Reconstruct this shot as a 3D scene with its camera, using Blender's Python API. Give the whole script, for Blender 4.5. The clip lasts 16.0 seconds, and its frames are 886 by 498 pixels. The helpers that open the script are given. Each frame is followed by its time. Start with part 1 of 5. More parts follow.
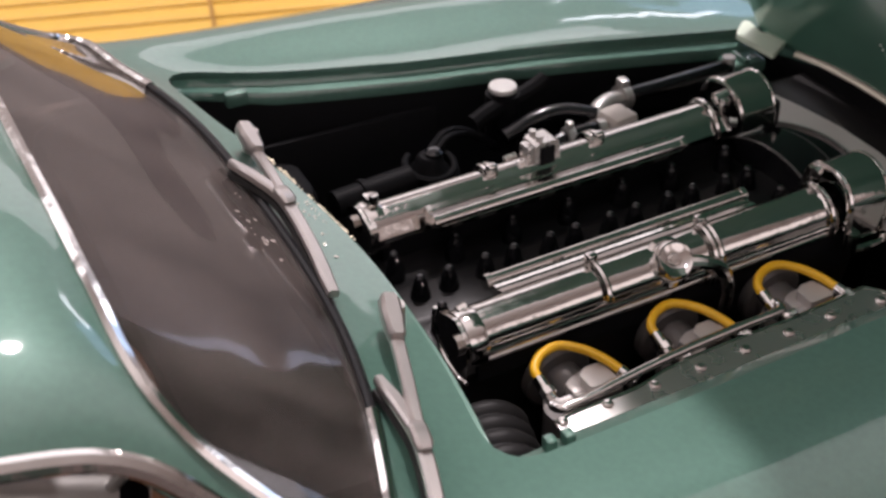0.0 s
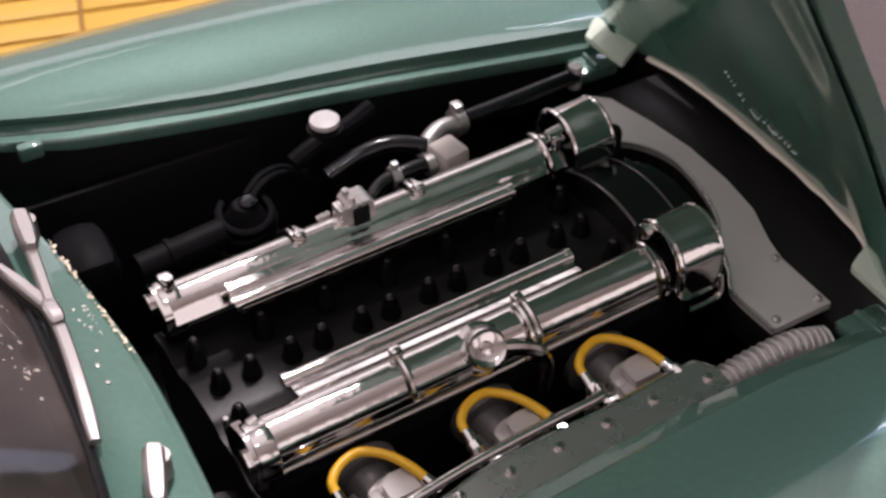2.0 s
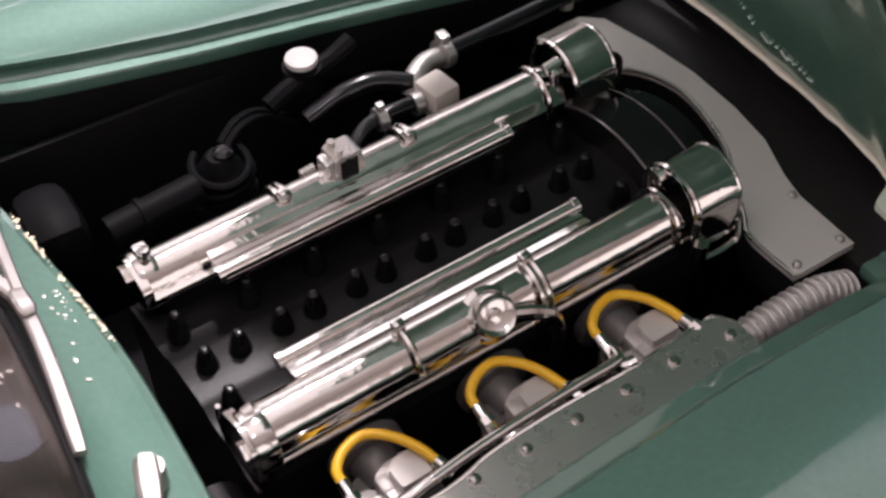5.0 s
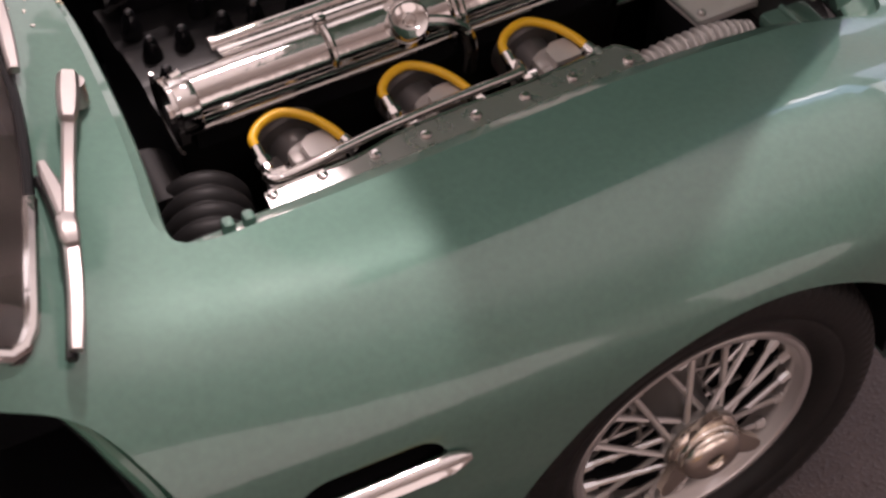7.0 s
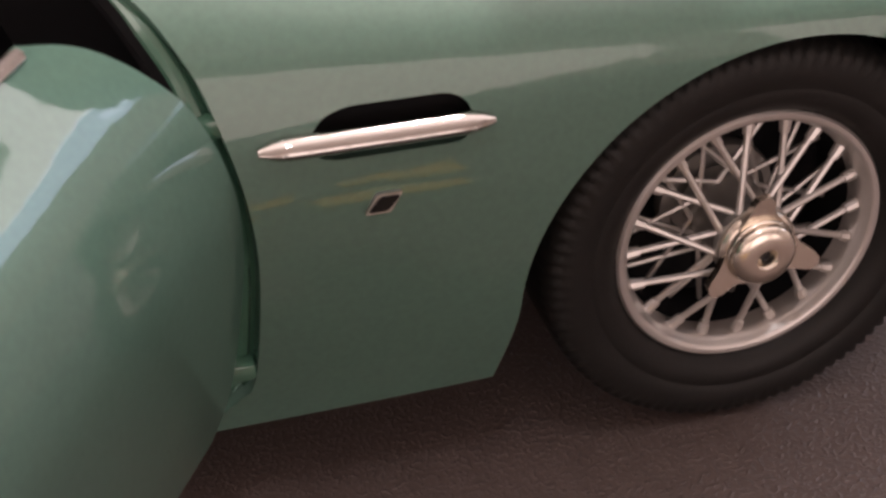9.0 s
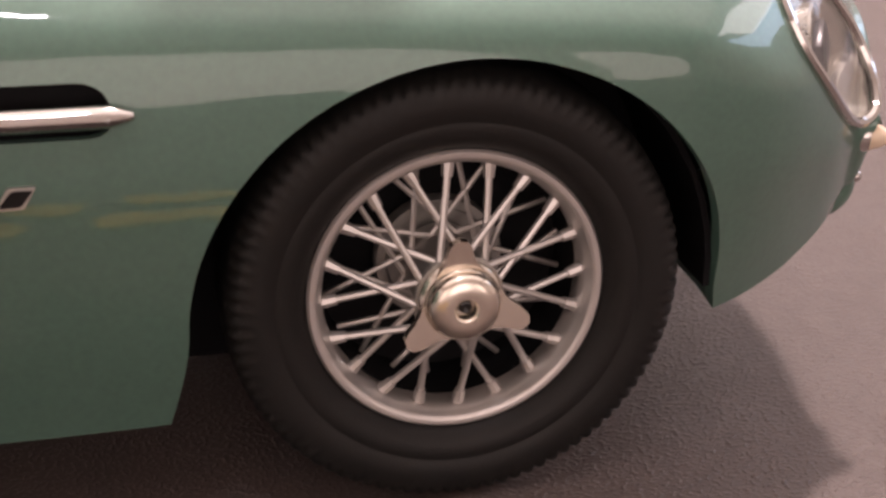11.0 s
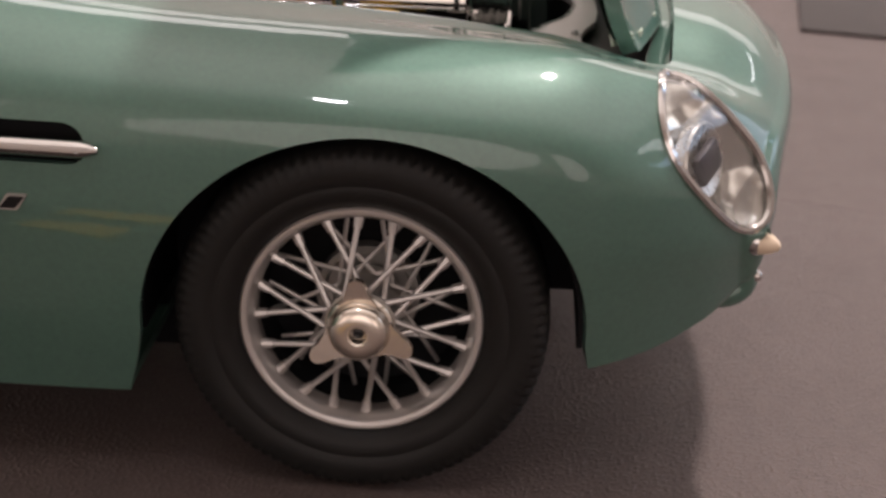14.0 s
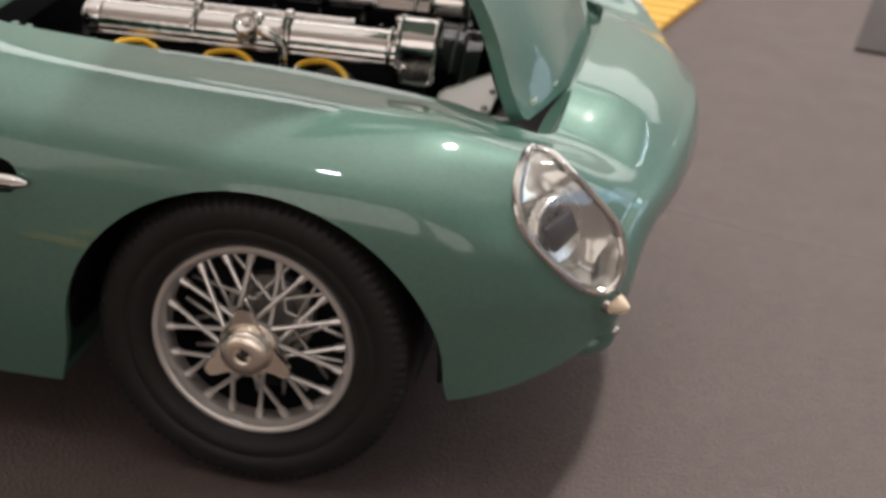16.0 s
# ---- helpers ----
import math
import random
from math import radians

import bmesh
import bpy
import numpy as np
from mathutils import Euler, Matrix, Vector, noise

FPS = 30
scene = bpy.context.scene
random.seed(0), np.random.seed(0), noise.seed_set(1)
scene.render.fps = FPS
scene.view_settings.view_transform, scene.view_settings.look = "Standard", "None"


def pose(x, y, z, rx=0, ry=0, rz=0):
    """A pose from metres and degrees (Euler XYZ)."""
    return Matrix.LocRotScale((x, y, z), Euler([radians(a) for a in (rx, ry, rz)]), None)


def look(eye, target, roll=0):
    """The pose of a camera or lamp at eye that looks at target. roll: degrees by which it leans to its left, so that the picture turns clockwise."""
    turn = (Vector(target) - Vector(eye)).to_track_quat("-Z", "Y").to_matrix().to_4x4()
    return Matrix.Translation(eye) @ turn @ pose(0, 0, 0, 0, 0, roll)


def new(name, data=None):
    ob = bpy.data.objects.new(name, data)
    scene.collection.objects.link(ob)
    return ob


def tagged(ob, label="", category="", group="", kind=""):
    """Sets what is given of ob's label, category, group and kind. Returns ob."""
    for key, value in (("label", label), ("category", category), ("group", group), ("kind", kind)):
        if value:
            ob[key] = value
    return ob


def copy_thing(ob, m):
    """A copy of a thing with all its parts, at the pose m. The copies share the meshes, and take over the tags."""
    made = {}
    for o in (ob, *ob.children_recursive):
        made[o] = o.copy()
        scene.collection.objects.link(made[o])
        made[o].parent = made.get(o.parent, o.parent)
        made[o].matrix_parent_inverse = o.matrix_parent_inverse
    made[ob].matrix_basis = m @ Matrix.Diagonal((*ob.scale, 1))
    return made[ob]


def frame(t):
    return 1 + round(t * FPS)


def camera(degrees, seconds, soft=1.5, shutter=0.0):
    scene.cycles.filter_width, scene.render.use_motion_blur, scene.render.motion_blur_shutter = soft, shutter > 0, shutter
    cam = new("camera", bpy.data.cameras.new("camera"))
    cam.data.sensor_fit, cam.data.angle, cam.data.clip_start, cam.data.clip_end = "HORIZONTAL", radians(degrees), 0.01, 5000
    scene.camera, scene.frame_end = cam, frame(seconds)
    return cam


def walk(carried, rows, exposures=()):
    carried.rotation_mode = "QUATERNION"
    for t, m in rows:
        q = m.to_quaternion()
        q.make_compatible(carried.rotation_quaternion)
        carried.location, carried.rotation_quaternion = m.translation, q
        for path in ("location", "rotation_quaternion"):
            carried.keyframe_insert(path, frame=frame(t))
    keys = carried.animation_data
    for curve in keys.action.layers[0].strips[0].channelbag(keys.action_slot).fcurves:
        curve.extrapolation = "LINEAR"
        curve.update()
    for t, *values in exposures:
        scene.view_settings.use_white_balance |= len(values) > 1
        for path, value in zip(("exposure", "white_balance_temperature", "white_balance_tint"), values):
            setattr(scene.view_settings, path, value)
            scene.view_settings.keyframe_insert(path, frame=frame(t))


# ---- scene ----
# All car sizes below are those of the full-size car, in metres; the model is 1:18.
S = 1 / 18
cam = camera(33.2, 16.0, soft=2.7)
# a close lens: sharp about 13 cm off, softer beyond and before
cam.data.dof.use_dof = True
cam.data.dof.focus_distance = 0.128
cam.data.dof.aperture_fstop = 72

PATH = [
    (0, (-1.419, -1.794, 2.242), (-0.698, -0.32, 1.1), -0.3),
    (0.5, (-1.263, -1.731, 2.298), (-0.543, -0.284, 1.12), -0.6),
    (1, (-1.118, -1.687, 2.363), (-0.405, -0.277, 1.136), -0.8),
    (1.5, (-1.064, -1.617, 2.414), (-0.354, -0.256, 1.132), -0.6),
    (2, (-0.999, -1.551, 2.483), (-0.313, -0.24, 1.137), -0.9),
    (2.5, (-0.973, -1.433, 2.548), (-0.302, -0.156, 1.163), -1.6),
    (3, (-0.925, -1.315, 2.547), (-0.256, -0.067, 1.135), -1.9),
    (3.2, (-0.903, -1.275, 2.551), (-0.244, -0.032, 1.13), -2.2),
    (5.3, (-0.959, -1.325, 2.456), (-0.279, -0.184, 0.962), -0.6),
    (5.5, (-0.914, -1.349, 2.48), (-0.257, -0.208, 0.973), -1.1),
    (6, (-0.953, -1.459, 2.453), (-0.291, -0.301, 0.963), -0.8),
    (6.5, (-1.016, -1.682, 2.396), (-0.41, -0.494, 0.906), -1.4),
    (7, (-0.966, -1.87, 2.304), (-0.378, -0.643, 0.838), -0.8),
    (7.5, (-1.049, -2.107, 1.98), (-0.425, -0.763, 0.636), -1.2),
    (8, (-1.129, -2.293, 1.875), (-0.58, -0.864, 0.587), -1.4),
    (8.5, (-1.057, -2.435, 1.772), (-0.572, -0.914, 0.567), -1.4),
    (9, (-0.983, -2.499, 1.638), (-0.532, -0.906, 0.516), -0.7),
    (9.5, (-0.849, -2.572, 1.513), (-0.423, -0.92, 0.469), -0.0),
    (10, (-0.681, -2.588, 1.396), (-0.262, -0.89, 0.426), 0.8),
    (10.2, (-0.622, -2.606, 1.332), (-0.191, -0.887, 0.406), 1.0),
    (12.3, (-0.236, -3.008, 1.253), (0.013, -1.152, 0.549), 1.1),
    (12.5, (-0.176, -3.073, 1.241), (0.023, -1.206, 0.552), 0.9),
    (13, (-0.042, -3.096, 1.39), (0.102, -1.239, 0.662), 1.9),
    (13.5, (0.076, -3.131, 1.478), (0.118, -1.274, 0.738), 2.3),
    (14, (0.242, -3.206, 1.535), (0.17, -1.367, 0.752), 2.8),
    (14.5, (0.387, -3.202, 1.679), (0.235, -1.377, 0.874), 3.3),
    (15, (0.569, -3.286, 1.837), (0.337, -1.487, 0.995), 3.6),
    (15.5, (0.764, -3.36, 1.872), (0.485, -1.59, 0.982), 4.1),
    (16, (0.858, -3.376, 1.933), (0.545, -1.609, 1.049), 4.3),
]
walk(cam, [(t, look(Vector(eye) * S, Vector(target) * S, roll)) for t, eye, target, roll in PATH],
     [(0, 0.15, 6250, 18), (3, 0.18, 6150, 22), (5.3, 0.5, 6250, 18), (7, 0.15, 6700, 27), (8, 0.5, 7050, 32), (9, 0.62, 7000, 24), (10.2, 0.72, 7050, 26), (12.5, 0.56, 6850, 18), (14, 0.22, 6650, 16), (16, 0.25, 6350, 7)])

# ---- world and lights ----
world = bpy.data.worlds.new("world")
scene.world = world
world.use_nodes = True
world.node_tree.nodes["Background"].inputs[0].default_value = (0.55, 0.52, 0.5, 1)
world.node_tree.nodes["Background"].inputs[1].default_value = 0.15
scene.view_settings.exposure = 0.0


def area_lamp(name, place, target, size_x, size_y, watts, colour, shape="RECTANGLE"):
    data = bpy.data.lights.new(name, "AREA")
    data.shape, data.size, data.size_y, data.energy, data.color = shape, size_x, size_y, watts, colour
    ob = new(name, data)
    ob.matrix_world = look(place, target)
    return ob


# ---- materials ----
def material(name, colour, rough=0.5, metal=0.0, coat=0.0, vary=0.0, vary_scale=200.0, bump=0.0, bump_scale=2000.0, ior=1.45, fine=0.0, rough_vary=0.0):
    m = bpy.data.materials.new(name)
    m.use_nodes = True
    nt = m.node_tree
    b = nt.nodes["Principled BSDF"]
    b.inputs["Base Color"].default_value = (*colour, 1)
    b.inputs["Roughness"].default_value = rough
    b.inputs["Metallic"].default_value = metal
    b.inputs["IOR"].default_value = ior
    b.inputs["Coat Weight"].default_value = coat
    b.inputs["Coat Roughness"].default_value = 0.05
    b.inputs["Coat IOR"].default_value = 1.6
    tc = nt.nodes.new("ShaderNodeTexCoord")

    def noise_node(scale, detail=4.0):
        n = nt.nodes.new("ShaderNodeTexNoise")
        n.inputs["Scale"].default_value, n.inputs["Detail"].default_value = scale, detail
        nt.links.new(tc.outputs["Object"], n.inputs["Vector"])
        return n

    if vary > 0 or fine > 0:
        n1 = noise_node(vary_scale)
        n2 = noise_node(vary_scale * 14, 2.0)
        add = nt.nodes.new("ShaderNodeMath")
        add.operation = "MULTIPLY_ADD"
        nt.links.new(n2.outputs["Fac"], add.inputs[0])
        add.inputs[1].default_value = fine
        mul = nt.nodes.new("ShaderNodeMath")
        mul.operation = "MULTIPLY_ADD"
        nt.links.new(n1.outputs["Fac"], mul.inputs[0])
        mul.inputs[1].default_value = vary
        mul.inputs[2].default_value = 1 - vary / 2 - fine / 2
        nt.links.new(mul.outputs[0], add.inputs[2])
        mix = nt.nodes.new("ShaderNodeVectorMath")
        mix.operation = "SCALE"
        mix.inputs[0].default_value = colour
        nt.links.new(add.outputs[0], mix.inputs["Scale"])
        nt.links.new(mix.outputs[0], b.inputs["Base Color"])
    if rough_vary > 0:
        n3 = noise_node(vary_scale * 3)
        r = nt.nodes.new("ShaderNodeMath")
        r.operation = "MULTIPLY_ADD"
        nt.links.new(n3.outputs["Fac"], r.inputs[0])
        r.inputs[1].default_value, r.inputs[2].default_value = rough_vary, max(0.01, rough - rough_vary / 2)
        nt.links.new(r.outputs[0], b.inputs["Roughness"])
    if bump > 0:
        n4 = noise_node(bump_scale, 3.0)
        bp = nt.nodes.new("ShaderNodeBump")
        bp.inputs["Strength"].default_value, bp.inputs["Distance"].default_value = bump, 0.5 / bump_scale
        nt.links.new(n4.outputs["Fac"], bp.inputs["Height"])
        nt.links.new(bp.outputs[0], b.inputs["Normal"])
        nt.links.new(bp.outputs[0], b.inputs["Coat Normal"])
    return m


PAINT = material("green_metallic_paint", (0.078, 0.161, 0.127), rough=0.46, metal=0.24, ior=1.3, coat=1.0, vary=0.08, vary_scale=120, fine=0.26, bump=0.024, bump_scale=80)
PAINT_IN = material("green_paint_inner", (0.06, 0.15, 0.105), rough=0.22, metal=0.1, coat=0.6, vary=0.1, vary_scale=160)
CHROME = material("bright_chrome", (0.57, 0.55, 0.53), rough=0.1, metal=1.0, rough_vary=0.06, vary_scale=300, bump=0.05, bump_scale=350)
ENGINE_BLACK = material("dark_grey_engine_paint", (0.009, 0.0087, 0.009), ior=1.28, rough=0.38, vary=0.35, vary_scale=300, bump=0.1, bump_scale=2500)
POLISHED = material("polished_sheet_metal", (0.58, 0.57, 0.55), rough=0.28, metal=0.95, rough_vary=0.08, vary_scale=150)
SILVER = material("silver_painted_plastic", (0.66, 0.635, 0.61), rough=0.28, metal=0.85, vary=0.12, vary_scale=400, rough_vary=0.1)
SATIN = material("satin_aluminium", (0.45, 0.44, 0.42), rough=0.4, metal=0.8, vary=0.15, vary_scale=300, rough_vary=0.15)
BLACK = material("satin_black_plastic", (0.009, 0.009, 0.010), ior=1.27, rough=0.32, vary=0.4, vary_scale=400, bump=0.15, bump_scale=2500)
MATT = material("matt_black_plastic", (0.009, 0.009, 0.010), ior=1.17, rough=0.6, vary=0.4, vary_scale=300)
RUBBER = material("black_rubber", (0.011, 0.0105, 0.010), ior=1.33, rough=0.5, vary=0.35, vary_scale=250, bump=0.2, bump_scale=3500, rough_vary=0.15)
YELLOW = material("yellow_plastic_tube", (0.75, 0.42, 0.015), rough=0.35, vary=0.15, vary_scale=500)
TAN = material("grey_beige_trim", (0.2, 0.17, 0.15), rough=0.6, vary=0.25, vary_scale=200, bump=0.2)
RED = material("red_trim", (0.4, 0.03, 0.015), rough=0.5, vary=0.2)
GOLD = material("pale_gold_metal", (0.82, 0.75, 0.66), rough=0.22, metal=1.0, vary=0.1, vary_scale=400, rough_vary=0.08)
GLOSS = material("gloss_black_plastic", (0.006, 0.006, 0.007), rough=0.16, ior=1.45, vary=0.3, vary_scale=400)
SOOT = material("dull_dark_plastic", (0.0045, 0.0045, 0.005), rough=0.5, ior=1.14, vary=0.4, vary_scale=300)
RIM = material("matt_silver_rim", (0.6, 0.575, 0.555), rough=0.36, metal=0.8, vary=0.08, vary_scale=400)
WIPER = material("dull_wiper_silver", (0.44, 0.41, 0.395), rough=0.33, metal=0.9, vary=0.12, vary_scale=300, rough_vary=0.06)


def glass_material(name, tint, rough=0.02, haze=0.0, haze_colour=(0.5, 0.46, 0.43)):
    m = bpy.data.materials.new(name)
    m.use_nodes = True
    nt = m.node_tree
    b = nt.nodes["Principled BSDF"]
    nt.nodes.remove(b)
    out = nt.nodes["Material Output"]
    tr, gl, mix = (nt.nodes.new(k) for k in ("ShaderNodeBsdfTransparent", "ShaderNodeBsdfGlossy", "ShaderNodeMixShader"))
    tilt, power, scale = nt.nodes.new("ShaderNodeLayerWeight"), nt.nodes.new("ShaderNodeMath"), nt.nodes.new("ShaderNodeMath")
    tilt.inputs["Blend"].default_value = 0.5
    power.operation, scale.operation = "POWER", "MULTIPLY_ADD"
    power.inputs[1].default_value = 5.0
    scale.inputs[1].default_value, scale.inputs[2].default_value = 0.9, 0.05
    tr.inputs[0].default_value = (*tint, 1)
    gl.inputs["Roughness"].default_value = rough
    nt.links.new(tilt.outputs["Facing"], power.inputs[0])
    nt.links.new(power.outputs[0], scale.inputs[0])
    nt.links.new(scale.outputs[0], mix.inputs[0])
    nt.links.new(tr.outputs[0], mix.inputs[1])
    nt.links.new(gl.outputs[0], mix.inputs[2])
    # milky haze; its pinkish tone also stands for the wall's reflection
    if haze > 0:
        haze_sheen, veil, streak, spread, place = (nt.nodes.new(k) for k in ("ShaderNodeBsdfDiffuse", "ShaderNodeMixShader", "ShaderNodeTexNoise", "ShaderNodeMapping", "ShaderNodeTexCoord"))
        amount = nt.nodes.new("ShaderNodeMapRange")
        haze_sheen.inputs[0].default_value = (*haze_colour, 1)
        spread.inputs["Scale"].default_value = (40, 90, 60)
        spread.inputs["Rotation"].default_value = (0.2, 0.4, 0.7)
        streak.inputs["Scale"].default_value, streak.inputs["Detail"].default_value = 1.0, 6.0
        amount.inputs["From Min"].default_value, amount.inputs["From Max"].default_value = 0.35, 0.75
        amount.inputs["To Min"].default_value, amount.inputs["To Max"].default_value = haze * 0.4, haze * 2.4
        nt.links.new(place.outputs["Object"], spread.inputs["Vector"])
        nt.links.new(spread.outputs[0], streak.inputs["Vector"])
        nt.links.new(streak.outputs["Fac"], amount.inputs["Value"])
        nt.links.new(amount.outputs[0], veil.inputs[0])
        nt.links.new(tr.outputs[0], veil.inputs[1])
        nt.links.new(haze_sheen.outputs[0], veil.inputs[2])
        nt.links.new(veil.outputs[0], mix.inputs[1])
    nt.links.new(mix.outputs[0], out.inputs[0])
    return m


GLASS = glass_material("clear_plastic_glass", (0.62, 0.58, 0.56), rough=0.04, haze=0.055, haze_colour=(0.56, 0.48, 0.45))
LENS = glass_material("clear_lens", (0.96, 0.96, 0.95))


# ---- mesh helpers ----
def part(name, bm, mat, parent=None, label="", smooth=True, sharp=35):
    """Links a bmesh made in full-size metres as one mesh object, scaled to the model."""
    bmesh.ops.recalc_face_normals(bm, faces=bm.faces)
    return part_raw(name, bm, mat, parent, label, smooth, sharp)


def part_raw(name, bm, mat, parent=None, label="", smooth=True, sharp=35):
    for v in bm.verts:
        v.co *= S
    me = bpy.data.meshes.new(name)
    if smooth:
        lim = math.radians(sharp)
        for f in bm.faces:
            f.smooth = True
        for e in bm.edges:
            if len(e.link_faces) == 2 and e.calc_face_angle(0) > lim:
                e.smooth = False
    bm.to_mesh(me)
    bm.free()
    me.materials.append(mat)
    ob = new(name, me)
    if parent:
        ob.parent = parent
    if label:
        ob["label"] = label
    return ob


def thing(name, label, category, group="", kind=""):
    ob = new(name)
    ob.empty_display_size = 0.01
    return tagged(ob, label, category, group, kind)


def add_box(bm, cx, cy, cz, sx, sy, sz, bevel=0.0, m=None):
    r = bmesh.ops.create_cube(bm, size=1.0)
    vs = r["verts"]
    for v in vs:
        v.co = Vector((v.co.x * sx, v.co.y * sy, v.co.z * sz))
    if bevel > 0:
        es = {e for v in vs for e in v.link_edges}
        q = bmesh.ops.bevel(bm, geom=list(es), offset=bevel, segments=2, affect="EDGES", profile=0.5)
        vs = list({v for f in q["faces"] for v in f.verts} | {v for v in vs if v.is_valid})
    mm = Matrix.Translation((cx, cy, cz)) @ (m or Matrix())
    for v in vs:
        v.co = mm @ v.co
    return vs


def add_cyl(bm, a, b, r1, r2=None, n=20, caps=True):
    a, b = Vector(a), Vector(b)
    r2 = r1 if r2 is None else r2
    d = b - a
    m = Matrix.Translation((a + b) / 2) @ d.to_track_quat("Z", "Y").to_matrix().to_4x4()
    return bmesh.ops.create_cone(bm, cap_ends=caps, segments=n, radius1=r1, radius2=r2, depth=d.length, matrix=m)["verts"]


def add_lathe(bm, profile, m, n=40, closed=False):
    """profile: (radius, height) pairs about local z."""
    rings = []
    for r, h in profile:
        rings.append([bm.verts.new(m @ Vector((r * math.cos(2 * math.pi * k / n), r * math.sin(2 * math.pi * k / n), h))) for k in range(n)])
    pairs = list(zip(rings, rings[1:])) + ([(rings[-1], rings[0])] if closed else [])
    for a, b in pairs:
        for k in range(n):
            bm.faces.new((a[k], a[(k + 1) % n], b[(k + 1) % n], b[k]))
    if not closed:
        for ring, (r, h) in ((rings[0], profile[0]), (rings[-1], profile[-1])):
            if r > 1e-5:
                bm.faces.new(ring)


def smooth_path(pts, per=8, loop=False):
    """Catmull-Rom through the points."""
    P = [Vector(p) for p in pts]
    out = []
    n = len(P)
    for i in range(n if loop else n - 1):
        p0 = P[(i - 1) % n] if (loop or i > 0) else P[0] * 2 - P[1]
        p1, p2 = P[i], P[(i + 1) % n]
        p3 = P[(i + 2) % n] if (loop or i < n - 2) else P[-1] * 2 - P[-2]
        for k in range(per):
            t = k / per
            out.append(0.5 * (2 * p1 + (p2 - p0) * t + (2 * p0 - 5 * p1 + 4 * p2 - p3) * t * t + (3 * p1 - p0 - 3 * p2 + p3) * t**3))
    if not loop:
        out.append(P[-1])
    return out


def add_tube(bm, pts, r, n=10, loop=False, flat=1.0):
    """A tube along points; r may be a list; flat squeezes it across its second axis."""
    pts = [Vector(p) for p in pts]
    N = len(pts)
    rr = r if isinstance(r, (list, tuple)) else [r] * N
    up = None
    rings = []
    for i, p in enumerate(pts):
        a = pts[(i - 1) % N] if (loop or i) else p
        b = pts[(i + 1) % N] if (loop or i < N - 1) else p
        t = (b - a).normalized()
        if up is None:
            up = t.orthogonal().normalized()
            if abs(t.z) < 0.9:
                up = (Vector((0, 0, 1)) - t * t.z).normalized()
        up = (up - t * up.dot(t)).normalized()
        side = t.cross(up)
        rings.append([bm.verts.new(p + rr[i] * (math.cos(2 * math.pi * k / n) * side + flat * math.sin(2 * math.pi * k / n) * up)) for k in range(n)])
    for i in range(N if loop else N - 1):
        a, b = rings[i], rings[(i + 1) % N]
        for k in range(n):
            bm.faces.new((a[k], a[(k + 1) % n], b[(k + 1) % n], b[k]))
    if not loop:
        bm.faces.new(rings[0])
        bm.faces.new(rings[-1])


def add_prism(bm, outline, axis, lo, hi):
    """Extrudes a closed outline of 2D points along an axis: 'x' (y, z), 'y' (x, z) or 'z' (x, y)."""
    def put(p, h):
        return {"x": (h, p[0], p[1]), "y": (p[0], h, p[1]), "z": (p[0], p[1], h)}[axis]
    a = [bm.verts.new(put(p, lo)) for p in outline]
    b = [bm.verts.new(put(p, hi)) for p in outline]
    n = len(a)
    fs = [bm.faces.new(a), bm.faces.new(b)]
    for k in range(n):
        fs.append(bm.faces.new((a[k], a[(k + 1) % n], b[(k + 1) % n], b[k])))
    return a + b


def bevelled(bm, offset, segments=2, angle=30):
    lim = math.radians(angle)
    es = [e for e in bm.edges if len(e.link_faces) == 2 and e.calc_face_angle(0) > lim]
    bmesh.ops.bevel(bm, geom=es, offset=offset, segments=segments, affect="EDGES", profile=0.5, clamp_overlap=True)


# ---- ground ----
bm = bmesh.new()
add_box(bm, 0, 0, -0.25, 27, 20, 0.5)
GROUND = material("grey_textured_sheet", (0.088, 0.0655, 0.06), rough=0.45, ior=1.4, vary=0.22, vary_scale=30, fine=0.45, rough_vary=0.2)
nt = GROUND.node_tree
place, grain, peaks, fine_grain, both, relief = (nt.nodes.new(k) for k in ("ShaderNodeTexCoord", "ShaderNodeTexNoise", "ShaderNodeMapRange", "ShaderNodeTexNoise", "ShaderNodeMath", "ShaderNodeBump"))
grain.inputs["Scale"].default_value, grain.inputs["Detail"].default_value = 1900, 2.0
fine_grain.inputs["Scale"].default_value, fine_grain.inputs["Detail"].default_value = 3600, 2.0
peaks.interpolation_type = "SMOOTHSTEP"
peaks.inputs["From Min"].default_value, peaks.inputs["From Max"].default_value = 0.46, 0.72
both.operation = "MULTIPLY_ADD"
both.inputs[1].default_value = 0.3
relief.inputs["Strength"].default_value, relief.inputs["Distance"].default_value = 0.65, 0.0002
nt.links.new(place.outputs["Object"], grain.inputs["Vector"])
nt.links.new(place.outputs["Object"], fine_grain.inputs["Vector"])
nt.links.new(grain.outputs["Fac"], peaks.inputs["Value"])
nt.links.new(fine_grain.outputs["Fac"], both.inputs[0])
nt.links.new(peaks.outputs[0], both.inputs[2])
nt.links.new(both.outputs[0], relief.inputs["Height"])
nt.links.new(relief.outputs[0], nt.nodes["Principled BSDF"].inputs["Normal"])
ground = tagged(part("ground", bm, GROUND, smooth=False), "grey-brown coarse textured road sheet under the model car", "ground", kind="structure")

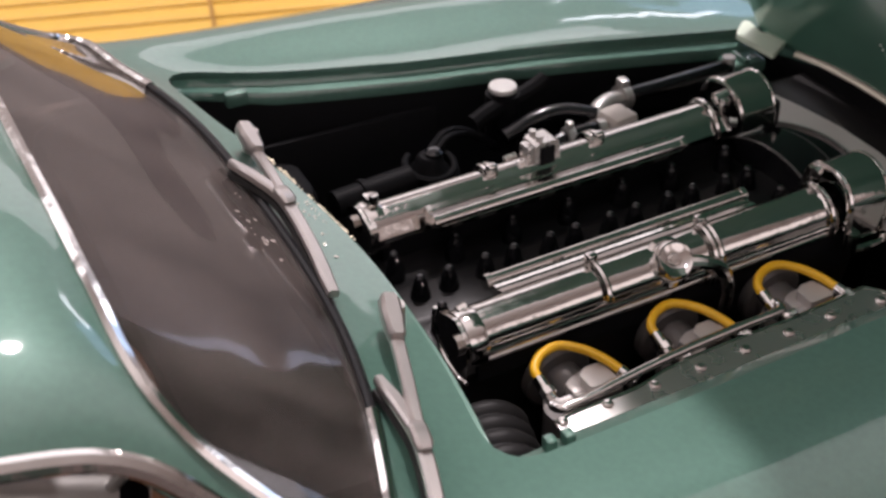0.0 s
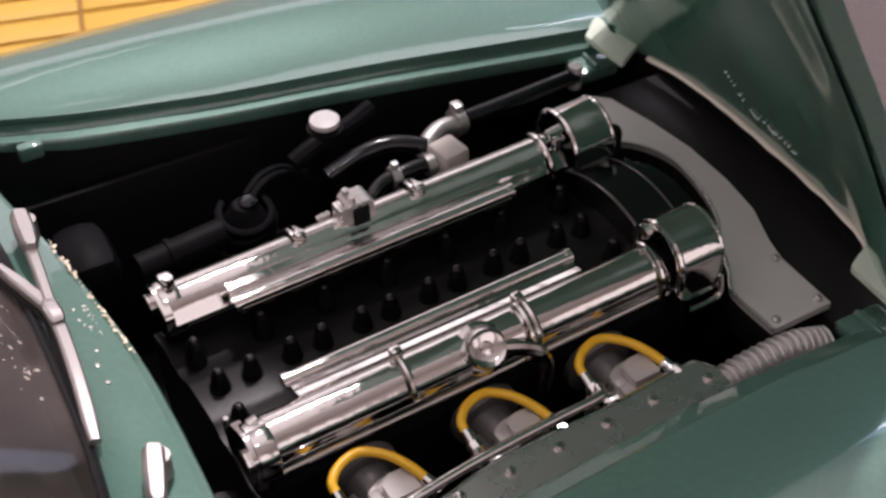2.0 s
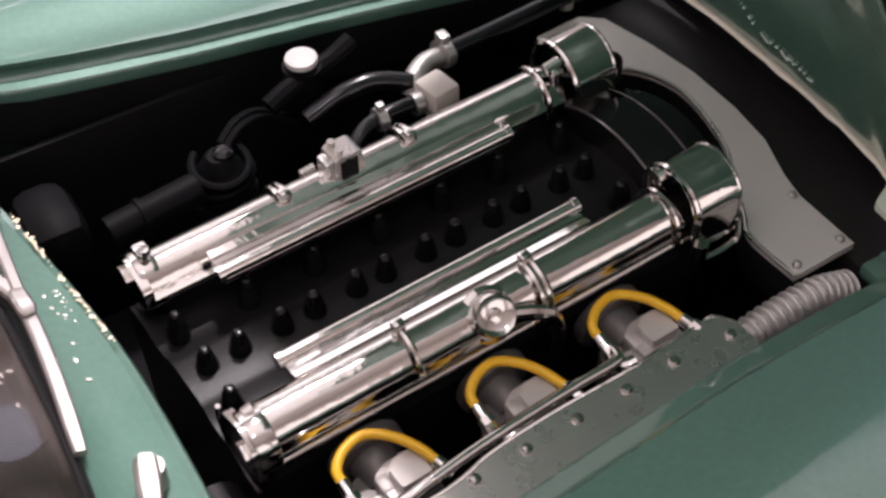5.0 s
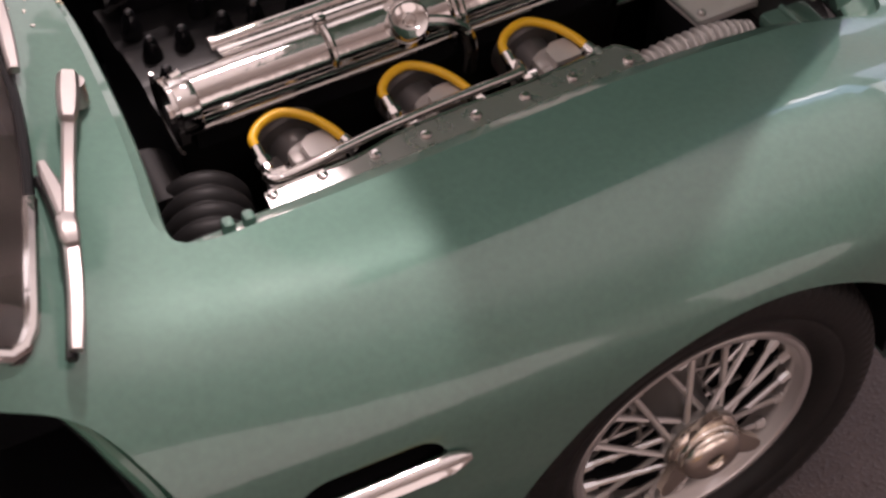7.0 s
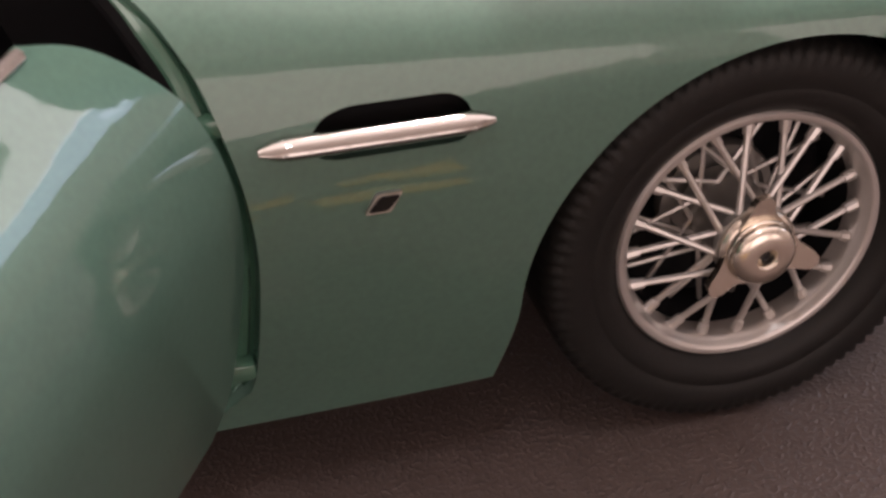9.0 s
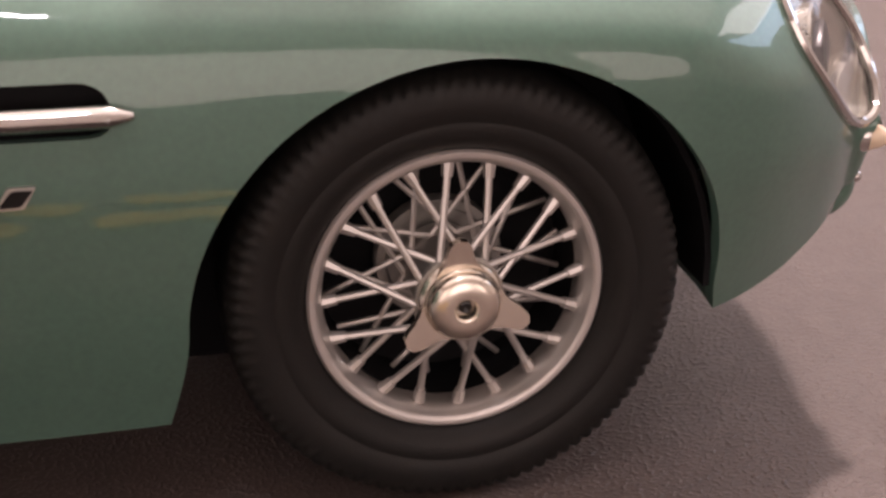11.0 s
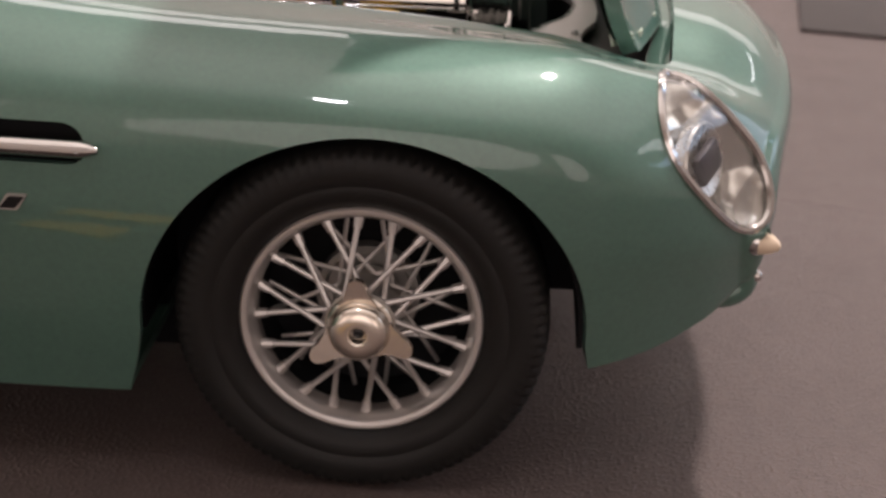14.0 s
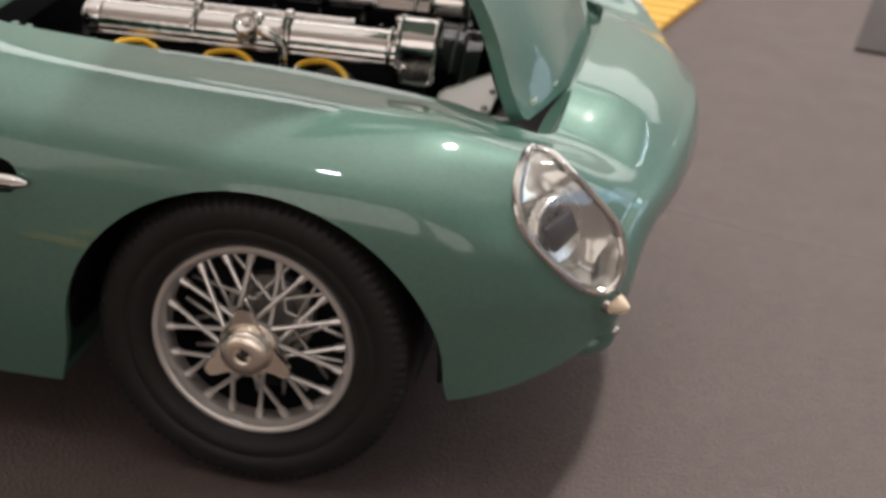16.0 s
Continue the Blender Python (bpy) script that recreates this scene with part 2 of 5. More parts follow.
# ---- body shell ----
KNOTS = (-3.33, -3.26, -3.05, -2.7, -2.36, -1.9, -1.45, -1.19, -1.03, -0.92, -0.83, -0.72, -0.4, 0.0, 0.3, 0.47, 0.60, 0.71, 0.785, 0.825)
BODY = {}  # heights and half widths of the section's eight leading points, station by station
BODY["y0"] = (0.50, 0.56, 0.66, 0.74, 0.77, 0.79, 0.795, 0.795, 0.795, 0.795, 0.795, 0.795, 0.795, 0.79, 0.775, 0.757, 0.725, 0.68, 0.635, 0.60)
BODY["z0"] = (0.42, 0.36, 0.28, 0.22, 0.20, 0.185, 0.178, 0.178, 0.178, 0.178, 0.178, 0.178, 0.184, 0.212, 0.244, 0.262, 0.281, 0.312, 0.35, 0.388)
BODY["y1"] = (0.52, 0.60, 0.71, 0.79, 0.82, 0.825, 0.83, 0.83, 0.83, 0.83, 0.83, 0.83, 0.832, 0.83, 0.81, 0.79, 0.76, 0.71, 0.66, 0.62)
BODY["z1"] = (0.48, 0.45, 0.40, 0.37, 0.36, 0.36, 0.36, 0.36, 0.36, 0.36, 0.36, 0.36, 0.36, 0.38, 0.40, 0.41, 0.42, 0.425, 0.43, 0.44)
BODY["y2"] = (0.53, 0.62, 0.74, 0.82, 0.85, 0.85, 0.85, 0.85, 0.85, 0.85, 0.85, 0.85, 0.85, 0.85, 0.835, 0.815, 0.785, 0.735, 0.68, 0.635)
BODY["z2"] = (0.56, 0.58, 0.61, 0.63, 0.64, 0.62, 0.61, 0.61, 0.61, 0.61, 0.61, 0.61, 0.605, 0.60, 0.58, 0.562, 0.545, 0.525, 0.505, 0.49)
BODY["y3"] = (0.51, 0.60, 0.72, 0.80, 0.83, 0.82, 0.81, 0.81, 0.81, 0.81, 0.812, 0.815, 0.82, 0.825, 0.812, 0.793, 0.762, 0.71, 0.655, 0.615)
BODY["z3"] = (0.64, 0.69, 0.74, 0.77, 0.78, 0.77, 0.77, 0.77, 0.77, 0.77, 0.77, 0.77, 0.765, 0.755, 0.735, 0.715, 0.685, 0.64, 0.59, 0.55)
BODY["y4"] = (0.46, 0.54, 0.63, 0.68, 0.70, 0.69, 0.70, 0.71, 0.72, 0.72, 0.715, 0.71, 0.69, 0.675, 0.66, 0.645, 0.625, 0.59, 0.555, 0.53)
BODY["z4"] = (0.70, 0.76, 0.83, 0.88, 0.90, 0.90, 0.905, 0.90, 0.89, 0.88, 0.875, 0.868, 0.856, 0.847, 0.833, 0.822, 0.803, 0.765, 0.705, 0.65)
BODY["y5"] = (0.36, 0.42, 0.48, 0.52, 0.54, 0.55, 0.56, 0.555, 0.60, 0.60, 0.58, 0.55, 0.51, 0.49, 0.475, 0.46, 0.445, 0.425, 0.405, 0.39)
BODY["z5"] = (0.73, 0.79, 0.87, 0.97, 1.06, 1.14, 1.18, 1.155, 1.03, 0.955, 0.925, 0.905, 0.87, 0.845, 0.815, 0.797, 0.78, 0.752, 0.712, 0.675)
BODY["y6"] = (0.20, 0.24, 0.28, 0.30, 0.32, 0.33, 0.33, 0.32, 0.34, 0.33, 0.32, 0.30, 0.28, 0.27, 0.26, 0.25, 0.24, 0.23, 0.215, 0.2)
BODY["z6"] = (0.75, 0.81, 0.91, 1.04, 1.14, 1.225, 1.255, 1.225, 1.11, 1.025, 0.968, 0.938, 0.912, 0.885, 0.85, 0.832, 0.812, 0.785, 0.745, 0.705)
BODY["z7"] = (0.76, 0.82, 0.925, 1.06, 1.165, 1.25, 1.275, 1.24, 1.13, 1.04, 0.98, 0.948, 0.922, 0.895, 0.86, 0.84, 0.82, 0.793, 0.753, 0.715)


def hermite(xs, ys, x):
    """Cubic through knots with limited slopes, for arrays of x."""
    xs, ys, x = np.asarray(xs, float), np.asarray(ys, float), np.asarray(x, float)
    h, d = np.diff(xs), np.diff(ys) / np.diff(xs)
    m = np.r_[d[0], (d[:-1] * h[1:] + d[1:] * h[:-1]) / (h[:-1] + h[1:]), d[-1]]
    i = np.clip(np.searchsorted(xs, x) - 1, 0, len(h) - 1)
    t = (x - xs[i]) / h[i]
    return ys[i] * (1 + 2 * t) * (1 - t) ** 2 + h[i] * m[i] * t * (1 - t) ** 2 + ys[i + 1] * t * t * (3 - 2 * t) + h[i] * m[i + 1] * t * t * (t - 1)


def bow(x):
    """How far the stations lean back towards the sides, near the nose and the tail."""
    return hermite((-3.4, -3.0, -2.5, 0.15, 0.35, 0.6, 0.8, 1.0), (-0.25, -0.12, 0.0, 0.0, 0.04, 0.12, 0.19, 0.24), x)


PER = (3, 7, 10, 9, 9, 9, 12, 10)  # points between the neighbours of a section: floor to centre


def section(x, shrink=1.0):
    """Half a section at a station: an array of (x, y, z), from the floor's middle up round to the top's middle."""
    c = {k: float(hermite(KNOTS, v, x)) for k, v in BODY.items()}
    pts = [(0.0, c["z0"] + 0.02), (c["y0"] - 0.07, c["z0"] + 0.012), (c["y0"], c["z0"])] + [(c[f"y{k}"], c[f"z{k}"]) for k in range(1, 7)] + [(0.0, c["z7"])]
    P = np.array(pts)
    out = [P[0]]
    n = len(P)
    for i in range(n - 1):
        per = (PER[0], 3, *PER[1:])[i]
        p1, p2 = P[i], P[i + 1]
        p0 = P[i - 1] if i > 0 else P[0] * (-1, 1) * 1.0 + 0
        p3 = P[i + 2] if i < n - 2 else P[i] * (-1, 1)
        if i in (0, 1):
            p0, p3 = 2 * p1 - p2, 2 * p2 - p1
        if i == 2:
            p0 = 2 * p1 - p2
        # centripetal Catmull-Rom
        t0 = 0.0
        t1 = t0 + max(1e-4, np.linalg.norm(p1 - p0)) ** 0.5
        t2 = t1 + max(1e-4, np.linalg.norm(p2 - p1)) ** 0.5
        t3 = t2 + max(1e-4, np.linalg.norm(p3 - p2)) ** 0.5
        for k in range(1, per + 1):
            t = t1 + (t2 - t1) * k / per
            a1 = (t1 - t) / (t1 - t0) * p0 + (t - t0) / (t1 - t0) * p1
            a2 = (t2 - t) / (t2 - t1) * p1 + (t - t1) / (t2 - t1) * p2
            a3 = (t3 - t) / (t3 - t2) * p2 + (t - t2) / (t3 - t2) * p3
            b1 = (t2 - t) / (t2 - t0) * a1 + (t - t0) / (t2 - t0) * a2
            b2 = (t3 - t) / (t3 - t1) * a2 + (t - t1) / (t3 - t1) * a3
            out.append((t2 - t) / (t2 - t1) * b1 + (t - t1) / (t2 - t1) * b2)
    out = np.array(out)
    mid = 0.5
    out[:, 1] = mid + (out[:, 1] - mid) * shrink
    xs = x - bow(x) * (out[:, 0] / 0.8) ** 2
    return np.c_[xs, out]


def polygon_distance(px, py, poly):
    """Signed distance to a closed polygon, negative inside."""
    P = np.asarray(poly, float)
    best = np.full(px.shape, 1e9)
    inside = np.zeros(px.shape, bool)
    for (ax, ay), (bx, by) in zip(P, np.roll(P, -1, 0)):
        ex, ey = bx - ax, by - ay
        t = np.clip(((px - ax) * ex + (py - ay) * ey) / (ex * ex + ey * ey + 1e-12), 0, 1)
        best = np.minimum(best, np.hypot(px - ax - t * ex, py - ay - t * ey))
        cross = ((ay > py) != (by > py)) & (px < (bx - ax) * (py - ay) / (by - ay + 1e-12) + ax)
        inside ^= cross
    return np.where(inside, -best, best)


def rounded(pts, r, n=6):
    """A closed 2D outline with rounded corners; r: one radius or one each."""
    P = [Vector(p) for p in pts]
    rr = r if isinstance(r, (list, tuple)) else [r] * len(P)
    out = []
    for i, p in enumerate(P):
        a, b = (P[i - 1] - p), (P[(i + 1) % len(P)] - p)
        k = min(rr[i], a.length * 0.49, b.length * 0.49)
        s, e = p + a.normalized() * k, p + b.normalized() * k
        for j in range(n + 1):
            t = j / n
            out.append(tuple((1 - t) ** 2 * s + 2 * t * (1 - t) * p + t * t * e))
    return out


OPENING = rounded([(-0.820, 0.572), (-0.4, 0.525), (0.1, 0.47), (0.40, 0.45), (0.555, 0.45), (0.572, 0.25), (0.578, 0), (0.572, -0.25), (0.555, -0.45), (0.40, -0.45), (0.1, -0.47), (-0.4, -0.525), (-0.736, -0.568), (-0.715, -0.406), (-0.710, -0.217), (-0.712, -0.084), (-0.733, 0.068), (-0.761, 0.227), (-0.786, 0.331)],
                  [0.09, 0.3, 0.3, 0.1, 0.05, 0.2, 0.2, 0.2, 0.05, 0.1, 0.3, 0.3, 0.085, 0.08, 0.08, 0.06, 0.07, 0.07, 0.05])
SCREEN = rounded([(-0.815, 0.0), (-0.825, 0.35), (-0.93, 0.69), (-1.165, 0.555), (-1.185, 0.0), (-1.165, -0.555), (-0.93, -0.69), (-0.825, -0.35)], [0.3, 0.4, 0.05, 0.09, 0.3, 0.09, 0.05, 0.4])
FRONT = [(p.x, p.y) for p in smooth_path([(-0.995, 0.908, 0), (-0.895, 0.862, 0), (-0.835, 0.785, 0), (-0.805, 0.705, 0), (-0.781, 0.60, 0), (-0.773, 0.48, 0), (-0.786, 0.30, 0), (-0.80, 0.245, 0)], 5)]
WINDOW = rounded([(-1.03, 0.925), (-1.215, 1.145), (-1.45, 1.165), (-1.80, 1.13), (-1.78, 0.925)], [0.02, 0.05, 0.1, 0.06, 0.04])
APERTURE = FRONT + rounded([(-0.82, 0.218), (-1.75, 0.218), (-1.82, 0.60), (-1.82, 1.13), (-1.45, 1.168), (-1.205, 1.148)], [0.02, 0.06, 0.2, 0.06, 0.1, 0.05])
LAMP = [(0.526, 0.813), (0.514, 0.783), (0.521, 0.742), (0.548, 0.682), (0.601, 0.603), (0.665, 0.532), (0.712, 0.506), (0.738, 0.522), (0.746, 0.565), (0.716, 0.65), (0.655, 0.735), (0.588, 0.79)]
LAMP = [(p.x, p.y) for p in smooth_path([(x, z, 0) for x, z in LAMP], 4, loop=True)]
VENT = rounded([(-0.665, 0.643), (-0.70, 0.657), (-0.682, 0.70), (-0.645, 0.715), (-0.50, 0.715), (-0.475, 0.70), (-0.465, 0.657), (-0.49, 0.643)], 0.018)
ARCH_R = 0.385
AXLE_REAR = -2.362


def arch_distance(x, z, centre):
    x = x - 0.012
    d = np.hypot((x - centre) / 1.045, z - 0.335) - ARCH_R
    low = z < 0.335
    d = np.where(low, np.abs(x - centre) / 1.045 - ARCH_R - 0.03 * np.clip((0.335 - z) / 0.15, 0, 1) ** 1.5, d)
    return d


def clip_faces(V, polys, f):
    """Splits polygons along f = 0. Returns the vertices, the polygons outside and those inside."""
    d = f(np.array(V))
    outside, inside, seams = [], [], {}

    def seam(a, b):
        key = (min(a, b), max(a, b))
        if key not in seams:
            a, b = key
            t = d[a] / (d[a] - d[b])
            V.append(np.asarray(V[a]) * (1 - t) + np.asarray(V[b]) * t)
            seams[key] = len(V) - 1
        return seams[key]

    for q in polys:
        signs = [d[i] < 0 for i in q]
        if not any(signs):
            outside.append(q)
        elif all(signs):
            inside.append(q)
        else:
            out, inn = [], []
            for k, i in enumerate(q):
                j = q[(k + 1) % len(q)]
                (inn if signs[k] else out).append(i)
                if signs[k] != (d[j] < 0):
                    s = seam(i, j)
                    out.append(s)
                    inn.append(s)
            outside.append(out)
            inside.append(inn)
    return V, outside, inside


stations = np.r_[np.arange(-3.33, -1.25, 0.03), np.arange(-1.25, 0.60, 0.0125), np.arange(0.60, 0.8251, 0.009)]
HALF = [section(x) for x in stations]
tip = section(0.825)
for k in range(1, 7):  # the nose closes
    a = k / 6 * math.pi / 2
    s = tip.copy()
    s[:, 2] = 0.52 + (s[:, 2] - 0.52) * math.cos(a)
    s[:, 0] += 0.04 * math.sin(a)
    HALF.append(s)
tail = section(-3.33)
for k in range(1, 6):
    a = k / 5 * math.pi / 2
    s = tail.copy()
    s[:, 2] = 0.6 + (s[:, 2] - 0.6) * math.cos(a)
    s[:, 0] -= 0.05 * math.sin(a)
    HALF.insert(0, s)
HALF = np.array(HALF)
NS, NP = HALF.shape[:2]
RIGHT = HALF * (1, -1, 1)
FULL = np.concatenate([RIGHT, HALF[:, -2::-1]], 1)
NF = FULL.shape[1]
V = FULL.reshape(-1, 3).copy()
grid = np.arange(NS * NF).reshape(NS, NF)
F = np.stack([grid[:-1, :-1], grid[1:, :-1], grid[1:, 1:], grid[:-1, 1:]], -1).reshape(-1, 4)


def in_plan(poly, zmin):
    return lambda P: np.where(P[:, 2] > zmin, polygon_distance(P[:, 0], P[:, 1], poly), 1.0)


def in_side(poly, side, least=0.3):
    return lambda P: np.where(P[:, 1] * side > least, polygon_distance(P[:, 0], P[:, 2], poly), 1.0)


CUTS = {
    "opening": in_plan(OPENING, 0.6),
    "screen": in_plan(SCREEN, 0.9),
    "aperture": in_side(APERTURE, -1),
    "window": in_side(WINDOW, 1),
    "vent_right": in_side(VENT, -1),
    "vent_left": in_side(VENT, 1),
    "lamp_right": in_side(LAMP, -1, 0.545),
    "lamp_left": in_side(LAMP, 1, 0.545),
    "mouth": lambda P: np.where(P[:, 0] > 0.62, np.hypot(P[:, 1] / 0.38, (P[:, 2] - 0.475) / 0.075) * 0.2 - 0.2, 1.0),
    "arch_front": lambda P: arch_distance(P[:, 0], P[:, 2], 0.0),
    "arch_rear": lambda P: arch_distance(P[:, 0], P[:, 2], AXLE_REAR),
}
V = list(V)
shell = F.tolist()
removed = {}
for name, f in CUTS.items():
    V, shell, removed[name] = clip_faces(V, shell, f)
V = np.array(V)
YC = 0.05  # the car's middle plane
WIDEN = 1 + YC / 0.85


def wide(y):
    return YC + y * WIDEN


def mirrored(y):
    return 2 * YC - y


V[:, 1] = wide(V[:, 1])


def ramp(x, a, b):
    t = np.clip((x - a) / (b - a), 0, 1)
    return t * t * (3 - 2 * t)


# the nose leans back below
V[:, 0] -= 0.11 * ramp(0.64 - V[:, 2], 0, 0.24) * ramp(V[:, 0], 0.62, 0.84) * ramp(0.62 - np.abs(V[:, 1] - YC), 0, 0.25)
# the left wing stands a little wider and fuller than the right one
full = ramp(V[:, 0], -1.25, -0.9) * (1 - ramp(V[:, 0], 0.2, 0.6))
V[:, 1] += full * 0.26 * np.clip(V[:, 1] - 0.6, 0, 1)
V[:, 2] += full * (1 - 0.6 * ramp(V[:, 0], -0.45, 0.2)) * 0.032 * ramp(V[:, 1], 0.62, 0.82) * ramp(V[:, 2], 0.5, 0.7)
# the right wing falls away a little more towards the headlight
V[:, 2] -= 0.024 * ramp(V[:, 0], 0.30, 0.52) * (1 - ramp(V[:, 0], 0.66, 0.80)) * ramp(YC - V[:, 1], 0.25, 0.45) * ramp(V[:, 2], 0.58, 0.72)
OPENING, SCREEN = ([(x, wide(y)) for x, y in poly] for poly in (OPENING, SCREEN))


def grid_mesh(verts, polys):
    bm = bmesh.new()
    made = {}
    for q in polys:
        ids = list(dict.fromkeys(q))
        if len(ids) > 2:
            for i in ids:
                if i not in made:
                    made[i] = bm.verts.new(verts[i])
            try:
                bm.faces.new([made[i] for i in ids])
            except ValueError:
                pass
    bmesh.ops.remove_doubles(bm, verts=bm.verts, dist=8e-4)
    return bm


def thicken(bm, depth):
    """Gives a shell an inner skin, joined to it along the border."""
    bmesh.ops.dissolve_degenerate(bm, dist=1e-4, edges=bm.edges)
    bmesh.ops.recalc_face_normals(bm, faces=bm.faces)
    bm.normal_update()
    faces, border = bm.faces[:], [(e.verts[0], e.verts[1]) for e in bm.edges if len(e.link_faces) == 1]
    inner = {v: bm.verts.new(v.co - v.normal * depth) for v in bm.verts[:]}
    for f in faces:
        bm.faces.new([inner[v] for v in reversed(f.verts)])
    for a, b in border:
        bm.faces.new((a, b, inner[b], inner[a]))
    bmesh.ops.recalc_face_normals(bm, faces=bm.faces)


def turn_in(bm, depth):
    """Turns the border of a shell inwards, so that its edges show thickness."""
    bmesh.ops.recalc_face_normals(bm, faces=bm.faces)
    bm.normal_update()
    border = [e for e in bm.edges if len(e.link_faces) == 1]
    lean = {v: v.normal.copy() for e in border for v in e.verts}
    where = {tuple(round(c, 6) for c in v.co): n for v, n in lean.items()}
    for r in (0.25, 1.0):
        made = bmesh.ops.extrude_edge_only(bm, edges=border)["geom"]
        border = [e for e in made if isinstance(e, bmesh.types.BMEdge) and len(e.link_faces) == 1]
        step = depth * (0.25 if r < 1 else 0.75)
        fresh = {}
        for v in {v for e in border for v in e.verts}:
            key = tuple(round(c, 6) for c in v.co)
            n = where.get(key)
            if n is not None:
                v.co -= n * step
                fresh[tuple(round(c, 6) for c in v.co)] = n
        where = fresh


def border_loop(bm):
    """The longest border of a mesh, as points in order."""
    nxt = {}
    for e in bm.edges:
        if len(e.link_faces) == 1:
            for a, b in ((e.verts[0], e.verts[1]), (e.verts[1], e.verts[0])):
                nxt.setdefault(a, []).append(b)
    best, seen = [], set()
    for v0 in nxt:
        if v0 in seen:
            continue
        loop, v, last = [v0], v0, None
        seen.add(v0)
        while True:
            step = [w for w in nxt[v] if w is not last and w not in seen]
            if not step:
                break
            last, v = v, step[0]
            seen.add(v)
            loop.append(v)
        if len(loop) > len(best):
            best = loop
    return [v.co.copy() for v in best]


def evened(pts, n):
    """A closed line of n points at even steps, smoothed a little."""
    P = np.array([tuple(p) for p in pts])
    P = np.vstack([P, P[:1]])
    d = np.r_[0, np.cumsum(np.linalg.norm(np.diff(P, axis=0), axis=1))]
    t = np.linspace(0, d[-1], n, endpoint=False)
    Q = np.stack([np.interp(t, d, P[:, k]) for k in range(3)], 1)
    for _ in range(2):
        Q = 0.25 * np.roll(Q, 1, 0) + 0.5 * Q + 0.25 * np.roll(Q, -1, 0)
    return [Vector(q) for q in Q]


car = thing("model_car", "green scale model sports car with open bonnet and open door", "model car")
bm = grid_mesh(V, shell)
turn_in(bm, 0.02)
body = part_raw("body", bm, PAINT, car, "metallic green body shell", sharp=50)

bm = grid_mesh(V, removed["screen"])
screen_edge = evened(border_loop(bm), 120)
thicken(bm, 0.006)
windscreen = part_raw("windscreen", bm, GLASS, car, "clear curved windscreen", sharp=60)
windscreen.visible_shadow = False
bm = grid_mesh(V, removed["window"])
thicken(bm, 0.006)
side_window = part_raw("side_window", bm, GLASS, car, "clear side window")
side_window.visible_shadow = False


def on_body(x, y):
    """The height of the body's top at a place of the plan."""
    lo = int(np.argmin(np.hypot(V[:, 0] - x, V[:, 1] - y) + np.where(V[:, 2] < 0.55, 9, 0)))
    near = np.argsort(np.hypot(V[:, 0] - x, V[:, 1] - y) + np.where(V[:, 2] < V[lo, 2] - 0.1, 9, 0))[:6]
    w = 1 / (np.hypot(V[near, 0] - x, V[near, 1] - y) + 1e-3) ** 2
    return float((V[near, 2] * w).sum() / w.sum())


def side_of_body(x, z):
    """The right-hand side's y at a place of the side view."""
    ok = (V[:, 1] < -0.3)
    d = np.hypot(V[:, 0] - x, V[:, 2] - z) + np.where(ok, 0, 9)
    near = np.argsort(d)[:6]
    w = 1 / (d[near] + 1e-3) ** 2
    return float((V[near, 1] * w).sum() / w.sum())


# chrome surround of the windscreen, with a dark rubber seal along the scuttle
back = min(range(len(screen_edge)), key=lambda k: screen_edge[k].x)
ring = [p + Vector((0, 0, 0.003)) for p in screen_edge[back:] + screen_edge[:back + 1]]
ends = [k for k in range(len(ring)) if ring[k].x > -0.865]
cut_a, cut_b = ends[0], ends[-1]
for name, run, r, mat, label in (
    ("screen_trim", ring[:cut_a + 1], 0.0105, CHROME, "bright chrome windscreen surround"),
    ("screen_trim", ring[cut_b:], 0.0105, CHROME, "bright chrome windscreen surround"),
    ("screen_seal", ring[cut_a:cut_b + 1], 0.0075, BLACK, "dark rubber seal below the windscreen"),
):
    bm = bmesh.new()
    add_tube(bm, run, r, 8)
    part(name, bm, mat, car, label)

# the nose's mouth: a dark duct with a bright rim
bm = grid_mesh(V, removed["mouth"])
mouth_edge = evened(border_loop(bm), 90)
bm.free()
bm = bmesh.new()
add_tube(bm, [p + Vector((0.002, 0, 0)) for p in mouth_edge], 0.010, 8, loop=True)
part("mouth_trim", bm, CHROME, car, "chrome rim of the nose opening")
bm = bmesh.new()
rings = [[bm.verts.new(Vector((p.x - d, YC + (p.y - YC) * k, 0.475 + (p.z - 0.475) * k))) for p in mouth_edge] for d, k in ((0.0, 1.0), (0.05, 0.97), (0.13, 0.93))]
for a, b in zip(rings, rings[1:]):
    for k in range(len(a)):
        bm.faces.new((a[k], a[(k + 1) % len(a)], b[(k + 1) % len(a)], b[k]))
bm.faces.new(rings[-1])
part("mouth_duct", bm, MATT, car, "black duct behind the nose opening")

# ---- bonnet, standing open on its front hinge ----
HINGE = Vector((0.56, 0, 0.80))
bonnet_pose = Matrix.Translation(HINGE - Vector((0.035, 0, 0))) @ Matrix.Rotation(radians(55), 4, "Y") @ Matrix.Translation(-HINGE)
bm = grid_mesh(V, removed["opening"])
thicken(bm, 0.03)
for v in bm.verts:
    v.co = bonnet_pose @ Vector((v.co.x * 1.012 if v.co.x > 0 else v.co.x * 0.992, YC + (v.co.y - YC) * 0.98, v.co.z))
bonnet = part_raw("bonnet", bm, PAINT, car, "open green bonnet standing upright", sharp=50)


